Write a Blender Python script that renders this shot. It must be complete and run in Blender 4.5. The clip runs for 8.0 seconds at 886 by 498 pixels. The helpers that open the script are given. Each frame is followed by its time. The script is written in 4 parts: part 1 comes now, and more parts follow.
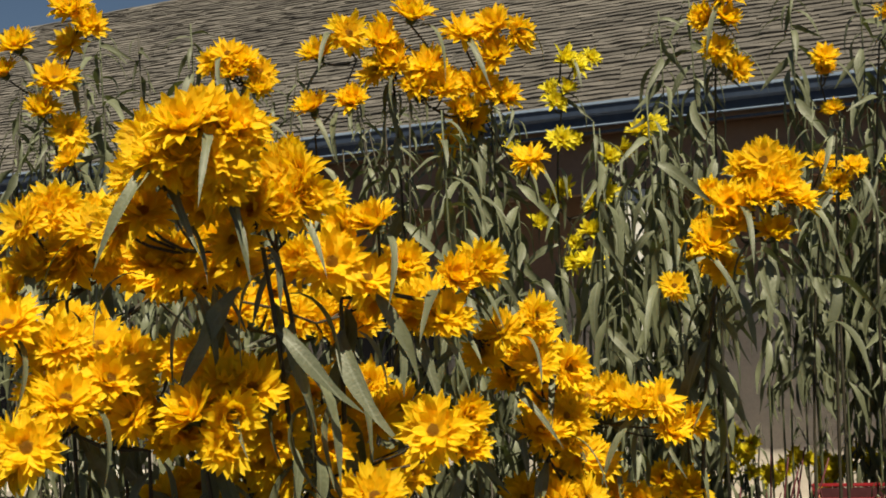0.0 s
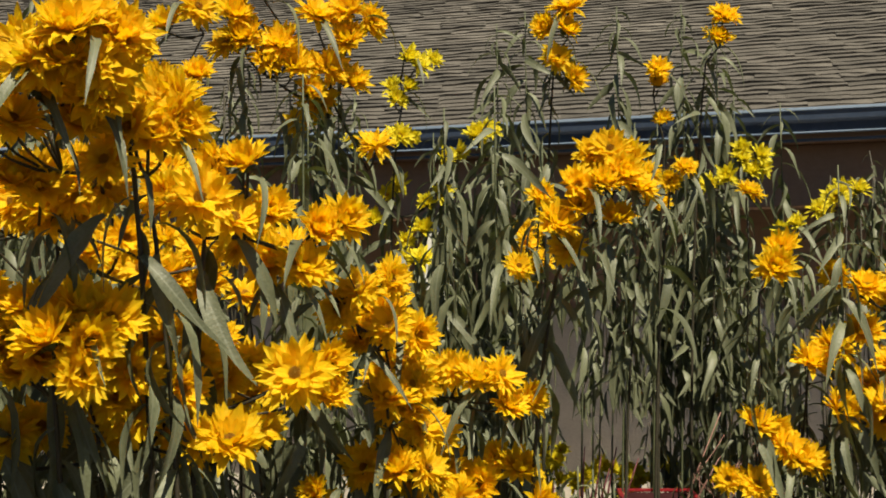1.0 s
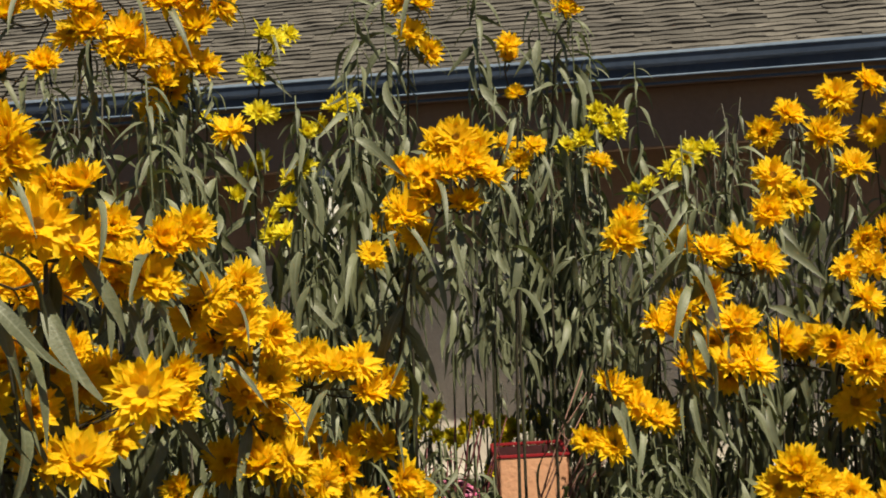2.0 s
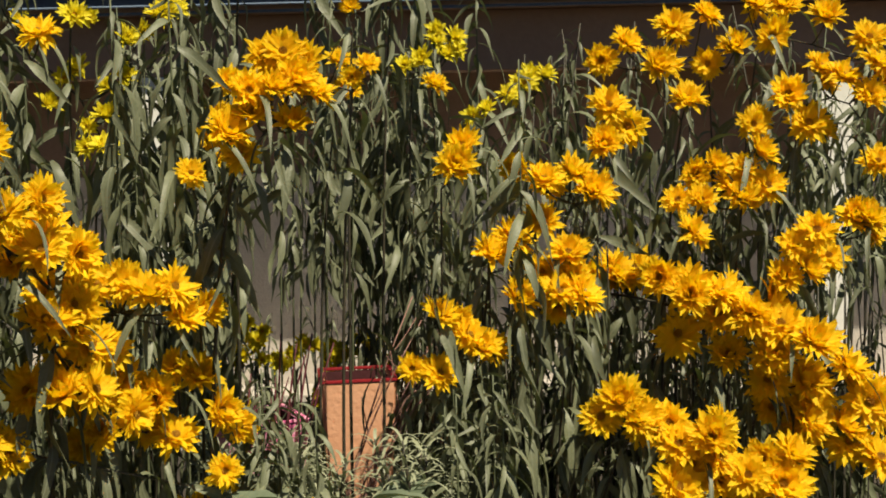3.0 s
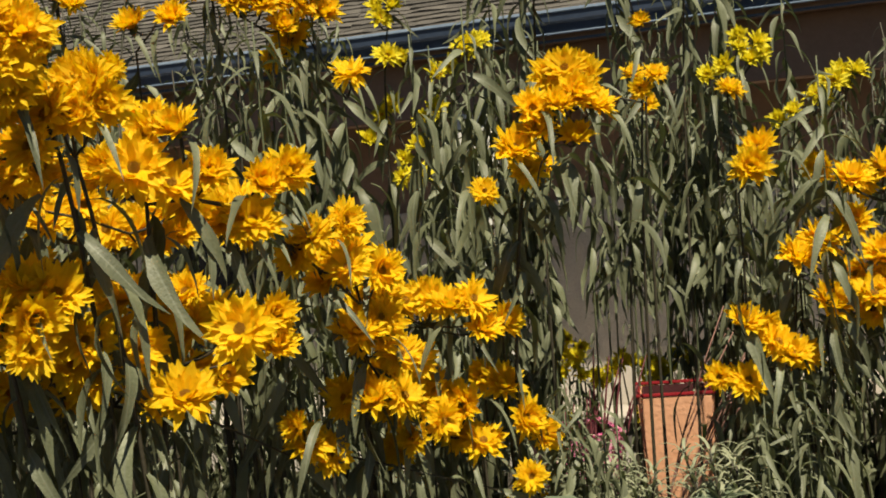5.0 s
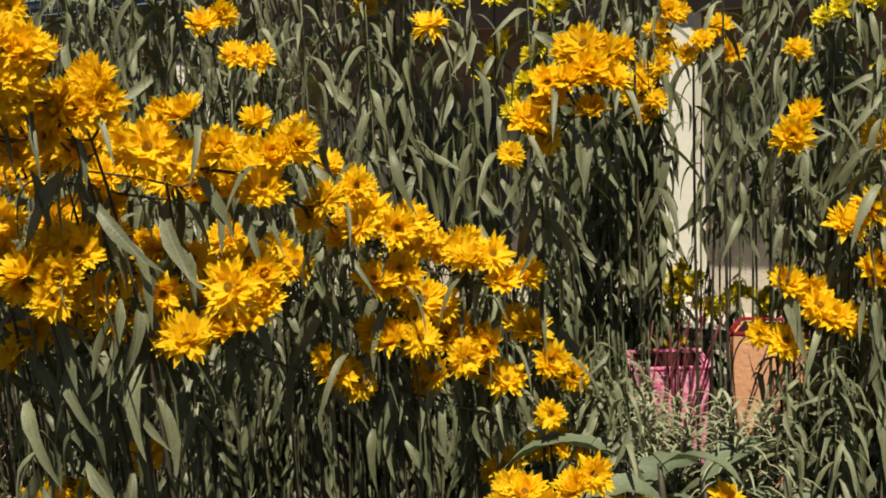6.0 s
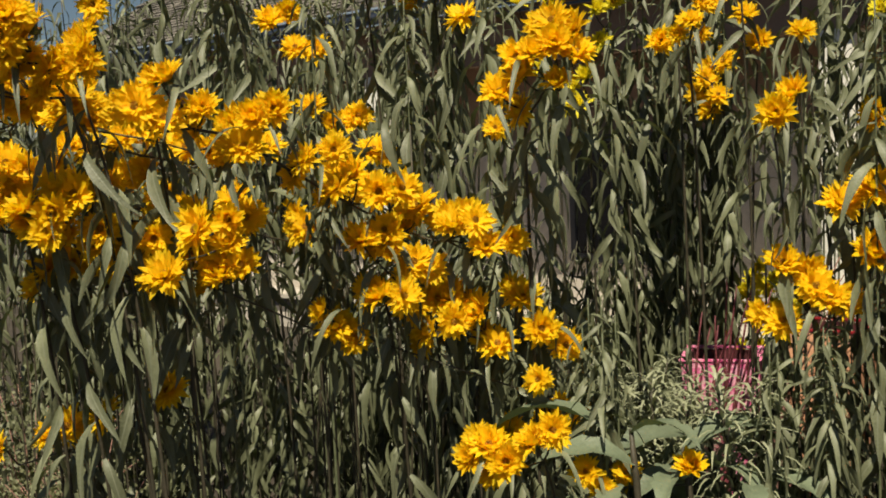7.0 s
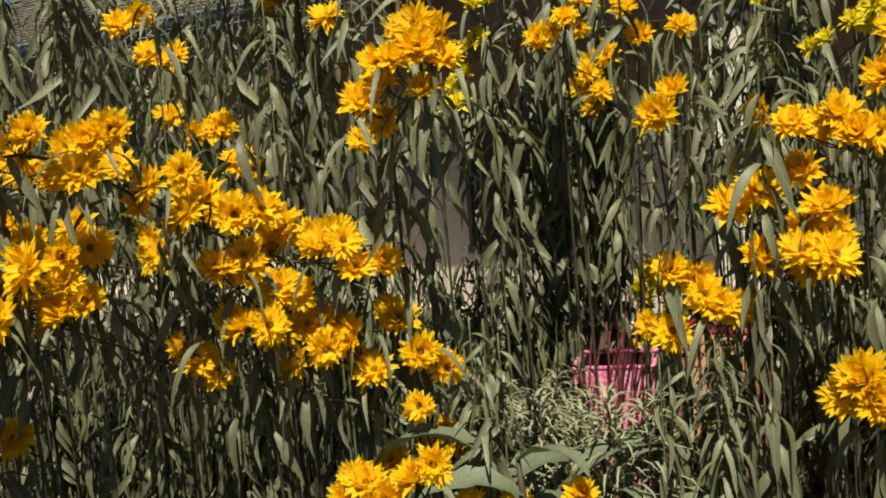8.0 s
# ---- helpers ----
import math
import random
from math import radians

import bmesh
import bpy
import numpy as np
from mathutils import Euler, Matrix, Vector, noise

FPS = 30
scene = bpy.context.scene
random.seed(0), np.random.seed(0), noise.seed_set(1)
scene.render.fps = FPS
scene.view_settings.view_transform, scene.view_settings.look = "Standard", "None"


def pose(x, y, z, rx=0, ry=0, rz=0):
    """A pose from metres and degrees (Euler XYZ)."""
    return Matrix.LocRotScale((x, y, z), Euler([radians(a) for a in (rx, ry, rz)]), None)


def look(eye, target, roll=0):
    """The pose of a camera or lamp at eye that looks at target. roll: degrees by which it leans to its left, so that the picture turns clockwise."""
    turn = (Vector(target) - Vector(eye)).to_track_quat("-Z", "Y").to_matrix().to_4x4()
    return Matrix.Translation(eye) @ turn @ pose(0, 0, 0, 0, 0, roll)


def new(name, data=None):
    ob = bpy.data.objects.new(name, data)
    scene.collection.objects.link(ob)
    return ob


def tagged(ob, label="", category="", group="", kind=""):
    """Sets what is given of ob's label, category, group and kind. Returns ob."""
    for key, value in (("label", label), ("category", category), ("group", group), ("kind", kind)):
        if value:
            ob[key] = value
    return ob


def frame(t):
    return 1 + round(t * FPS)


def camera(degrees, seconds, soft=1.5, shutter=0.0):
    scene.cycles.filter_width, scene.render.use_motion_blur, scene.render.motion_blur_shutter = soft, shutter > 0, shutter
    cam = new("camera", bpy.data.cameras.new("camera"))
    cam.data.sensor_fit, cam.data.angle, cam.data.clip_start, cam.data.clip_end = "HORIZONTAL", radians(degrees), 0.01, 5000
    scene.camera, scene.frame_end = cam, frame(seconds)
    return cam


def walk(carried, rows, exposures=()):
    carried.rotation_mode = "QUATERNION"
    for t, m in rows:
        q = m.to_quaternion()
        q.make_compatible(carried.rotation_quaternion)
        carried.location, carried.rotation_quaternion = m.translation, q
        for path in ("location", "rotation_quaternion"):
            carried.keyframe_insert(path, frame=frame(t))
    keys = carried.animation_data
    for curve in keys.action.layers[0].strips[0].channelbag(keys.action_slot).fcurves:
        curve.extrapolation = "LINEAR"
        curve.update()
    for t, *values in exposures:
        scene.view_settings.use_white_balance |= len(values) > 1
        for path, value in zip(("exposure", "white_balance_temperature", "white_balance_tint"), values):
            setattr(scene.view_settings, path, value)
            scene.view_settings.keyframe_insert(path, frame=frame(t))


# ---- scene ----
cam = camera(42.0, 8.0, soft=1.85)
# seconds, eye, target, roll
PATH = [
    (0, (0.406, 0.103, 1.546), (0.281, 2.098, 1.601), -3.5),
    (0.5, (0.339, 0.109, 1.427), (0.407, 2.104, 1.554), -1.2),
    (1, (0.292, 0.103, 1.414), (0.53, 2.085, 1.534), -0.6),
    (1.2, (0.306, 0.096, 1.44), (0.58, 2.074, 1.534), -1.2),
    (2.3, (0.37, 0.03, 1.528), (0.866, 1.966, 1.474), -2.6),
    (2.5, (0.375, 0.066, 1.523), (0.935, 1.984, 1.431), -1.7),
    (3, (0.408, 0.12, 1.531), (1.084, 1.996, 1.37), -1.3),
    (3.5, (0.467, 0.116, 1.44), (1.142, 1.997, 1.344), -1.3),
    (4, (0.518, 0.161, 1.34), (1.052, 2.089, 1.338), -0.2),
    (4.5, (0.463, 0.114, 1.436), (0.718, 2.097, 1.376), -2.5),
    (4.7, (0.418, 0.079, 1.43), (0.639, 2.067, 1.409), -4.7),
    (5.8, (0.951, -0.062, 1.785), (0.614, 1.878, 1.434), -2.4),
    (6, (1.014, -0.113, 1.66), (0.619, 1.827, 1.377), -3.1),
    (6.5, (1.338, -0.167, 1.55), (0.669, 1.705, 1.325), -1.4),
    (7, (1.59, -0.128, 1.491), (0.787, 1.694, 1.301), -2.7),
    (7.5, (1.689, -0.003, 1.613), (0.927, 1.825, 1.336), -2.1),
    (8, (1.598, 0.075, 1.542), (0.943, 1.951, 1.315), -4.6),
]

EXPOSURES = [(0.0, 0.52), (8.0, 0.52)]
walk(cam, [(t, look(eye, target, roll)) for t, eye, target, roll in PATH], EXPOSURES)

# ---- light ----
SUN_FROM = Vector((0.20, -0.72, 1.20)).normalized()
world = bpy.data.worlds.new("sky")
world.use_nodes = True
scene.world = world
wn = world.node_tree
sky = wn.nodes.new("ShaderNodeTexSky")
sky.sky_type = "NISHITA"
sky.sun_disc = False
sky.ozone_density = 2.0
sky.dust_density = 0.3
sky.sun_elevation = math.asin(SUN_FROM.z)
sky.sun_rotation = math.atan2(SUN_FROM.x, SUN_FROM.y)
wn.nodes["Background"].inputs["Strength"].default_value = 0.028
wn.links.new(sky.outputs[0], wn.nodes["Background"].inputs["Color"])
sun_data = bpy.data.lights.new("sun", "SUN")
sun_data.energy = 5.0
sun_data.angle = radians(0.53)
sun_data.color = (1.0, 0.91, 0.69)
sun = new("sun", sun_data)
sun.matrix_world = look(SUN_FROM * 20, (0, 0, 0))
# ---- materials ----
def mat(name, low, high, scale=8.0, rough=0.7, bump=0.2, fine=60.0, coords="Object", metal=0.0, spec=0.5, vary=0.0):
    """A surface that runs between two colours at two scales, with fine relief; vary: how far single objects differ."""
    m = bpy.data.materials.new(name)
    m.use_nodes = True
    n, l = m.node_tree.nodes, m.node_tree.links
    b = n["Principled BSDF"]
    tc = n.new("ShaderNodeTexCoord")
    big, small = n.new("ShaderNodeTexNoise"), n.new("ShaderNodeTexNoise")
    big.inputs["Scale"].default_value, small.inputs["Scale"].default_value = scale, fine
    big.inputs["Detail"].default_value, small.inputs["Detail"].default_value = 4, 3
    for t in (big, small):
        l.new(tc.outputs[coords], t.inputs["Vector"])
    mix = n.new("ShaderNodeMix")
    mix.data_type = "FLOAT"
    mix.inputs[0].default_value = 0.4
    l.new(big.outputs["Fac"], mix.inputs[2])
    l.new(small.outputs["Fac"], mix.inputs[3])
    ramp = n.new("ShaderNodeValToRGB")
    ramp.color_ramp.elements[0].position, ramp.color_ramp.elements[1].position = 0.32, 0.68
    ramp.color_ramp.elements[0].color, ramp.color_ramp.elements[1].color = (*low, 1), (*high, 1)
    l.new(mix.outputs[0], ramp.inputs["Fac"])
    colour = ramp.outputs["Color"]
    if vary:
        oi, hsv, mr = n.new("ShaderNodeObjectInfo"), n.new("ShaderNodeHueSaturation"), n.new("ShaderNodeMapRange")
        mr.inputs["To Min"].default_value, mr.inputs["To Max"].default_value = 1 - vary, 1 + vary
        l.new(oi.outputs["Random"], mr.inputs["Value"])
        l.new(mr.outputs[0], hsv.inputs["Value"])
        l.new(colour, hsv.inputs["Color"])
        colour = hsv.outputs["Color"]
    l.new(colour, b.inputs["Base Color"])
    b.inputs["Roughness"].default_value = rough
    b.inputs["Metallic"].default_value = metal
    b.inputs["Specular IOR Level"].default_value = spec
    if bump:
        bp = n.new("ShaderNodeBump")
        bp.inputs["Strength"].default_value, bp.inputs["Distance"].default_value = bump, 0.01
        l.new(small.outputs["Fac"], bp.inputs["Height"])
        l.new(bp.outputs["Normal"], b.inputs["Normal"])
    return m


def thin(m, share, tint):
    """Lets light through a leaf or petal."""
    n, l = m.node_tree.nodes, m.node_tree.links
    b, out = n["Principled BSDF"], n["Material Output"]
    tr, mx = n.new("ShaderNodeBsdfTranslucent"), n.new("ShaderNodeMixShader")
    tr.inputs["Color"].default_value = (*tint, 1)
    mx.inputs[0].default_value = share
    l.new(b.outputs[0], mx.inputs[1])
    l.new(tr.outputs[0], mx.inputs[2])
    l.new(mx.outputs[0], out.inputs["Surface"])
    return m


def ribbed(m, low, high):
    """A pale rib along the middle of a leaf."""
    n, l = m.node_tree.nodes, m.node_tree.links
    tc, sep = n.new("ShaderNodeTexCoord"), n.new("ShaderNodeSeparateXYZ")
    l.new(tc.outputs["Generated"], sep.inputs[0])
    d, a, mr = n.new("ShaderNodeMath"), n.new("ShaderNodeMath"), n.new("ShaderNodeMapRange")
    d.operation, a.operation = "SUBTRACT", "ABSOLUTE"
    d.inputs[1].default_value = 0.5
    l.new(sep.outputs["Y"], d.inputs[0])
    l.new(d.outputs[0], a.inputs[0])
    l.new(a.outputs[0], mr.inputs["Value"])
    mr.inputs["From Min"].default_value, mr.inputs["From Max"].default_value = 0.02, 0.07
    mix = n.new("ShaderNodeMix")
    mix.data_type = "RGBA"
    b = n["Principled BSDF"]
    old = b.inputs["Base Color"].links[0].from_socket
    mix.inputs[6].default_value = (*high, 1)
    l.new(mr.outputs[0], mix.inputs[0])
    l.new(old, mix.inputs[7])
    l.new(mix.outputs[2], b.inputs["Base Color"])
    return m


M_LEAF = ribbed(thin(mat("leaf_green", (0.098, 0.108, 0.060), (0.172, 0.182, 0.108), 5, 0.52, 0.15, 40, vary=0.25), 0.15, (0.14, 0.18, 0.04)), None, (0.17, 0.18, 0.12))
M_THICKET = thin(mat("thicket_green", (0.086, 0.094, 0.050), (0.150, 0.160, 0.092), 5, 0.52, 0.15, 40), 0.15, (0.14, 0.18, 0.04))
M_STEM = mat("stem_green", (0.030, 0.028, 0.016), (0.058, 0.046, 0.030), 20, 0.6, 0.2, 90)
M_SHOOT = mat("shoot_green", (0.07, 0.085, 0.04), (0.12, 0.13, 0.07), 20, 0.6, 0.2, 90)
M_PETAL = thin(mat("petal_yellow", (0.86, 0.545, 0.006), (0.93, 0.68, 0.013), 14, 0.55, 0.25, 120, vary=0.1, spec=0.25), 0.45, (0.97, 0.68, 0.006))
M_PALE = thin(mat("petal_lemon", (0.74, 0.62, 0.02), (0.84, 0.74, 0.05), 14, 0.55, 0.2, 120, vary=0.1, spec=0.25), 0.4, (0.85, 0.74, 0.02))
M_DISC = mat("disc_brown", (0.58, 0.25, 0.008), (0.90, 0.50, 0.012), 90, 0.8, 0.8, 300)
M_CALYX = mat("calyx_green", (0.06, 0.09, 0.02), (0.14, 0.16, 0.05), 60, 0.6, 0.4, 200)
M_DRY = mat("dry_stem", (0.20, 0.09, 0.075), (0.34, 0.19, 0.15), 30, 0.7, 0.4, 120)
M_WINE = mat("wine_stem", (0.10, 0.02, 0.03), (0.20, 0.05, 0.06), 30, 0.6, 0.3, 120)
M_TERRA = mat("terracotta", (0.60, 0.29, 0.16), (0.72, 0.38, 0.23), 6, 0.75, 0.25, 70)
M_POT_PINK = mat("pink_pattern", (0.50, 0.015, 0.16), (0.85, 0.30, 0.50), 30, 0.5, 0.15, 75)
p_nodes, p_links = M_POT_PINK.node_tree.nodes, M_POT_PINK.node_tree.links
p_tc, p_vor, p_ramp, p_mix = p_nodes.new("ShaderNodeTexCoord"), p_nodes.new("ShaderNodeTexVoronoi"), p_nodes.new("ShaderNodeValToRGB"), p_nodes.new("ShaderNodeMix")
p_vor.inputs["Scale"].default_value = 85
p_ramp.color_ramp.elements[0].position, p_ramp.color_ramp.elements[1].position = 0.25, 0.62
p_ramp.color_ramp.elements[0].color, p_ramp.color_ramp.elements[1].color = (0.72, 0.05, 0.28, 1), (0.90, 0.62, 0.68, 1)
p_mid = p_ramp.color_ramp.elements.new(0.42)
p_mid.color = (0.42, 0.012, 0.12, 1)
p_mix.data_type = "RGBA"
p_mix.inputs[0].default_value = 0.4
p_links.new(p_tc.outputs["Object"], p_vor.inputs["Vector"])
p_links.new(p_vor.outputs["Distance"], p_ramp.inputs["Fac"])
p_links.new(M_POT_PINK.node_tree.nodes["Principled BSDF"].inputs["Base Color"].links[0].from_socket, p_mix.inputs[6])
p_links.new(p_ramp.outputs["Color"], p_mix.inputs[7])
p_links.new(p_mix.outputs[2], p_nodes["Principled BSDF"].inputs["Base Color"])
M_RED = mat("red_glaze", (0.20, 0.010, 0.015), (0.32, 0.022, 0.03), 12, 0.4, 0.1, 60)
M_MAROON = mat("maroon_liner", (0.045, 0.008, 0.010), (0.075, 0.014, 0.018), 12, 0.6, 0.1, 60)
M_SOIL = mat("soil", (0.018, 0.012, 0.008), (0.05, 0.034, 0.024), 6, 0.95, 0.9, 50)
M_GROUND = mat("dry_ground", (0.020, 0.015, 0.011), (0.065, 0.050, 0.036), 1.3, 0.95, 0.9, 35)
M_STONE = mat("pale_stone", (0.30, 0.26, 0.21), (0.48, 0.43, 0.36), 5, 0.85, 0.6, 40, vary=0.15)
M_WHITE = mat("white_paint", (0.70, 0.67, 0.60), (0.80, 0.77, 0.71), 3, 0.5, 0.1, 40)
M_BROWN = mat("brown_paint", (0.23, 0.14, 0.095), (0.30, 0.19, 0.13), 2.5, 0.65, 0.2, 30)
M_GREY = mat("grey_stucco", (0.42, 0.375, 0.325), (0.53, 0.475, 0.415), 3, 0.85, 0.5, 70)
M_SILL = mat("dark_sill", (0.085, 0.075, 0.068), (0.13, 0.115, 0.105), 3, 0.85, 0.4, 60)
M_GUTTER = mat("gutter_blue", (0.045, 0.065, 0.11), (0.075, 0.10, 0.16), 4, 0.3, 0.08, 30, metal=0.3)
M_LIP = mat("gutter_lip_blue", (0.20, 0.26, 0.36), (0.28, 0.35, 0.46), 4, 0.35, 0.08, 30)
M_SHINGLE = mat("shingle", (0.050, 0.044, 0.039), (0.165, 0.148, 0.130), 3, 0.9, 0.7, 130, vary=0.28)
M_SHINGLE_FIELD = mat("shingle_field", (0.050, 0.044, 0.039), (0.165, 0.148, 0.130), 3, 0.9, 0.7, 130)
def varied(m, low, high):
    """Lets the joined pieces of one mesh differ in brightness."""
    n, l = m.node_tree.nodes, m.node_tree.links
    geo, hsv, mr = n.new("ShaderNodeNewGeometry"), n.new("ShaderNodeHueSaturation"), n.new("ShaderNodeMapRange")
    mr.inputs["To Min"].default_value, mr.inputs["To Max"].default_value = low, high
    l.new(geo.outputs["Random Per Island"], mr.inputs["Value"])
    l.new(mr.outputs[0], hsv.inputs["Value"])
    l.new(n["Principled BSDF"].inputs["Base Color"].links[0].from_socket, hsv.inputs["Color"])
    l.new(hsv.outputs["Color"], n["Principled BSDF"].inputs["Base Color"])


varied(M_THICKET, 0.7, 1.3)
varied(M_SHINGLE_FIELD, 0.72, 1.28)
M_GLASS = bpy.data.materials.new("window_glass")
M_GLASS.use_nodes = True
g = M_GLASS.node_tree.nodes["Principled BSDF"]
g.inputs["Base Color"].default_value = (0.012, 0.014, 0.02, 1)
g.inputs["Roughness"].default_value = 0.06
M_FRAME = mat("dark_frame", (0.03, 0.03, 0.038), (0.05, 0.05, 0.06), 8, 0.45, 0.1, 60)
M_NEEDLE = thin(mat("needle_green", (0.20, 0.215, 0.13), (0.36, 0.37, 0.25), 9, 0.5, 0.1, 60), 0.15, (0.16, 0.2, 0.05))
M_BROAD = thin(mat("broad_green", (0.10, 0.125, 0.08), (0.16, 0.19, 0.125), 4, 0.5, 0.25, 30, vary=0.15), 0.12, (0.14, 0.2, 0.05))
M_SHRUB = thin(mat("shrub_leaf", (0.10, 0.11, 0.05), (0.20, 0.20, 0.11), 20, 0.6, 0.2, 100, vary=0.2), 0.15, (0.2, 0.25, 0.06))


# ---- mesh helpers ----
def mesh(name, verts, faces, material, smooth=False):
    me = bpy.data.meshes.new(name)
    me.from_pydata([tuple(v) for v in verts], [], faces)
    me.materials.append(material)
    if smooth:
        me.polygons.foreach_set("use_smooth", [True] * len(me.polygons))
    me.update()
    return me


def from_bm(name, bm, material, smooth=False):
    me = bpy.data.meshes.new(name)
    bmesh.ops.recalc_face_normals(bm, faces=bm.faces)
    bm.to_mesh(me)
    bm.free()
    me.materials.append(material)
    if smooth:
        me.polygons.foreach_set("use_smooth", [True] * len(me.polygons))
    return me


def part(name, me, parent, m=None, label=""):
    ob = new(name, me)
    ob.parent = parent
    if m is not None:
        ob.matrix_basis = m
    if label:
        ob["label"] = label
    return ob


def box(bm, x0, x1, y0, y1, z0, z1, bevel=0.0):
    r = bmesh.ops.create_cube(bm, size=1.0, matrix=Matrix.Translation(((x0 + x1) / 2, (y0 + y1) / 2, (z0 + z1) / 2)) @ Matrix.Diagonal((x1 - x0, y1 - y0, z1 - z0, 1)))
    if bevel:
        edges = list({e for v in r["verts"] for e in v.link_edges})
        bmesh.ops.bevel(bm, geom=edges, offset=bevel, segments=2, affect="EDGES")
    return bm


def tube(points, radii, sides=6):
    """Vertices and faces of a tapered tube along points."""
    verts, faces = [], []
    pts = [Vector(p) for p in points]
    for i, p in enumerate(pts):
        d = (pts[min(i + 1, len(pts) - 1)] - pts[max(i - 1, 0)]).normalized()
        a = d.orthogonal().normalized()
        a = (Vector((1, 0, 0)) - d * d.x).normalized() if abs(d.x) < 0.9 else a
        b = d.cross(a)
        for k in range(sides):
            w = 2 * math.pi * k / sides
            verts.append(p + radii[i] * (math.cos(w) * a + math.sin(w) * b))
    for i in range(len(pts) - 1):
        for k in range(sides):
            k2 = (k + 1) % sides
            faces.append((i * sides + k, i * sides + k2, (i + 1) * sides + k2, (i + 1) * sides + k))
    faces.append(tuple(range(sides))[::-1])
    faces.append(tuple(range((len(pts) - 1) * sides, len(pts) * sides)))
    return verts, faces


def bezier(a, b, c, n):
    a, b, c = Vector(a), Vector(b), Vector(c)
    return [(1 - t) ** 2 * a + 2 * t * (1 - t) * b + t * t * c for t in (i / (n - 1) for i in range(n))]


# ---- ground ----
def ground_mesh():
    verts, faces = [], []
    ring = [-400, -60, -12] + [-6 + 0.25 * i for i in range(49)] + [12, 60, 400]
    n = len(ring)
    for y in ring:
        for x in ring:
            near = max(0.0, 1 - (abs(x) + abs(y - 2)) / 10)
            verts.append((x, y, near * (0.05 * noise.noise(Vector((x * 0.9, y * 0.9, 3.1))) + 0.02 * noise.noise(Vector((x * 4, y * 4, 7))))))
    for j in range(n - 1):
        for i in range(n - 1):
            faces.append((j * n + i, j * n + i + 1, (j + 1) * n + i + 1, (j + 1) * n + i))
    return mesh("ground", verts, faces, M_GROUND, True)


tagged(new("ground", ground_mesh()), "dry brown garden soil with bare patches", "ground", kind="structure")

# ---- house with its porch; x along the eave, y into the house ----
HOUSE = pose(0, 6.69, 0, 0, 0, -20.3)
EAVE, RIDGE, SLOPE_RUN = 2.38, 4.56, 3.6
X0, X1 = -7.0, 9.0
house = new("house")
house.matrix_basis = HOUSE
tagged(house, "single-storey brown house with a shaded porch and grey shingle roof", "house")


def house_box(name, bounds, material, parent=house, bevel=0.004, label="", smooth=False):
    return part(name, from_bm(name, box(bmesh.new(), *bounds, bevel), material), parent, None, label)


house_box("wall", (X0, X1, 0.90, 1.10, 0.0, 2.50), M_BROWN, label="brown painted wall in the porch's shade")
house_box("wainscot", (X0, X1, 0.862, 0.897, 0.0, 1.45), M_GREY)
house_box("porch_floor", (X0, X1, 0.05, 0.86, -0.1, 0.12), M_GREY)
house_box("kerb", (X0, X1, 0.06, 0.30, 0.0, 0.24), M_SILL, label="low dark grey kerb along the porch")
house_box("cap", (X0, X1, 0.02, 0.34, 0.242, 0.28), M_GREY)
house_box("porch_ceiling", (X0, X1, 0.0, 0.898, 2.30, 2.335), M_BROWN)
house_box("header", (X0, X1, 0.17, 0.33, 1.98, 2.297), M_BROWN, label="dark brown beam under the eave")
house_box("wall", (X0, X0 + 0.2, 0.3, 7.0, 0.0, 2.5), M_BROWN)
house_box("wall", (X1 - 0.2, X1, 0.3, 7.0, 0.0, 2.5), M_BROWN)
house_box("wall", (X0, X1, 6.8, 7.0, 0.0, 2.5), M_BROWN)
for x in (-2.48, 1.16, 4.80, 8.44):
    post = part("post", from_bm("post", box(bmesh.new(), x - 0.20, x, 0.13, 0.29, 0.282, 1.978, 0.008), M_WHITE), house, None, "white painted porch post")
    part("plinth", from_bm("plinth", box(bmesh.new(), x - 0.225, x + 0.025, 0.105, 0.315, 0.283, 0.39, 0.006), M_WHITE), post)
for x in (-4.3, -0.85):
    w = part("window", from_bm("window", box(bmesh.new(), x - 0.40, x + 0.40, 0.835, 0.86, 0.62, 1.42, 0.004), M_GLASS), house, None, "dark window under the porch")
    for b in ((x - 0.45, x + 0.45, 0.82, 0.86, 1.421, 1.47), (x - 0.45, x + 0.45, 0.80, 0.86, 0.56, 0.619), (x - 0.45, x - 0.401, 0.82, 0.86, 0.62, 1.42), (x + 0.401, x + 0.45, 0.82, 0.86, 0.62, 1.42), (x - 0.02, x + 0.02, 0.822, 0.834, 0.62, 1.42)):
        part("frame", from_bm("frame", box(bmesh.new(), *b, 0.004), M_FRAME), w)


def gutter_mesh():
    """A hollow K-shaped gutter along the eave."""
    prof = [(0.0, 0.0), (0.0, -0.10), (-0.07, -0.10), (-0.085, -0.06), (-0.11, -0.045), (-0.115, 0.0), (-0.105, 0.004), (-0.10, -0.035), (-0.078, -0.052), (-0.065, -0.09), (-0.01, -0.09), (-0.01, 0.0)]
    verts = [(x, y + 0.0, EAVE + 0.05 + z) for x in (X0 - 0.3, X1 + 0.3) for y, z in prof]
    n = len(prof)
    faces = [(i, (i + 1) % n, n + (i + 1) % n, n + i) for i in range(n)] + [tuple(range(n))[::-1], tuple(range(n, 2 * n))]
    return mesh("gutter", verts, faces, M_GUTTER)


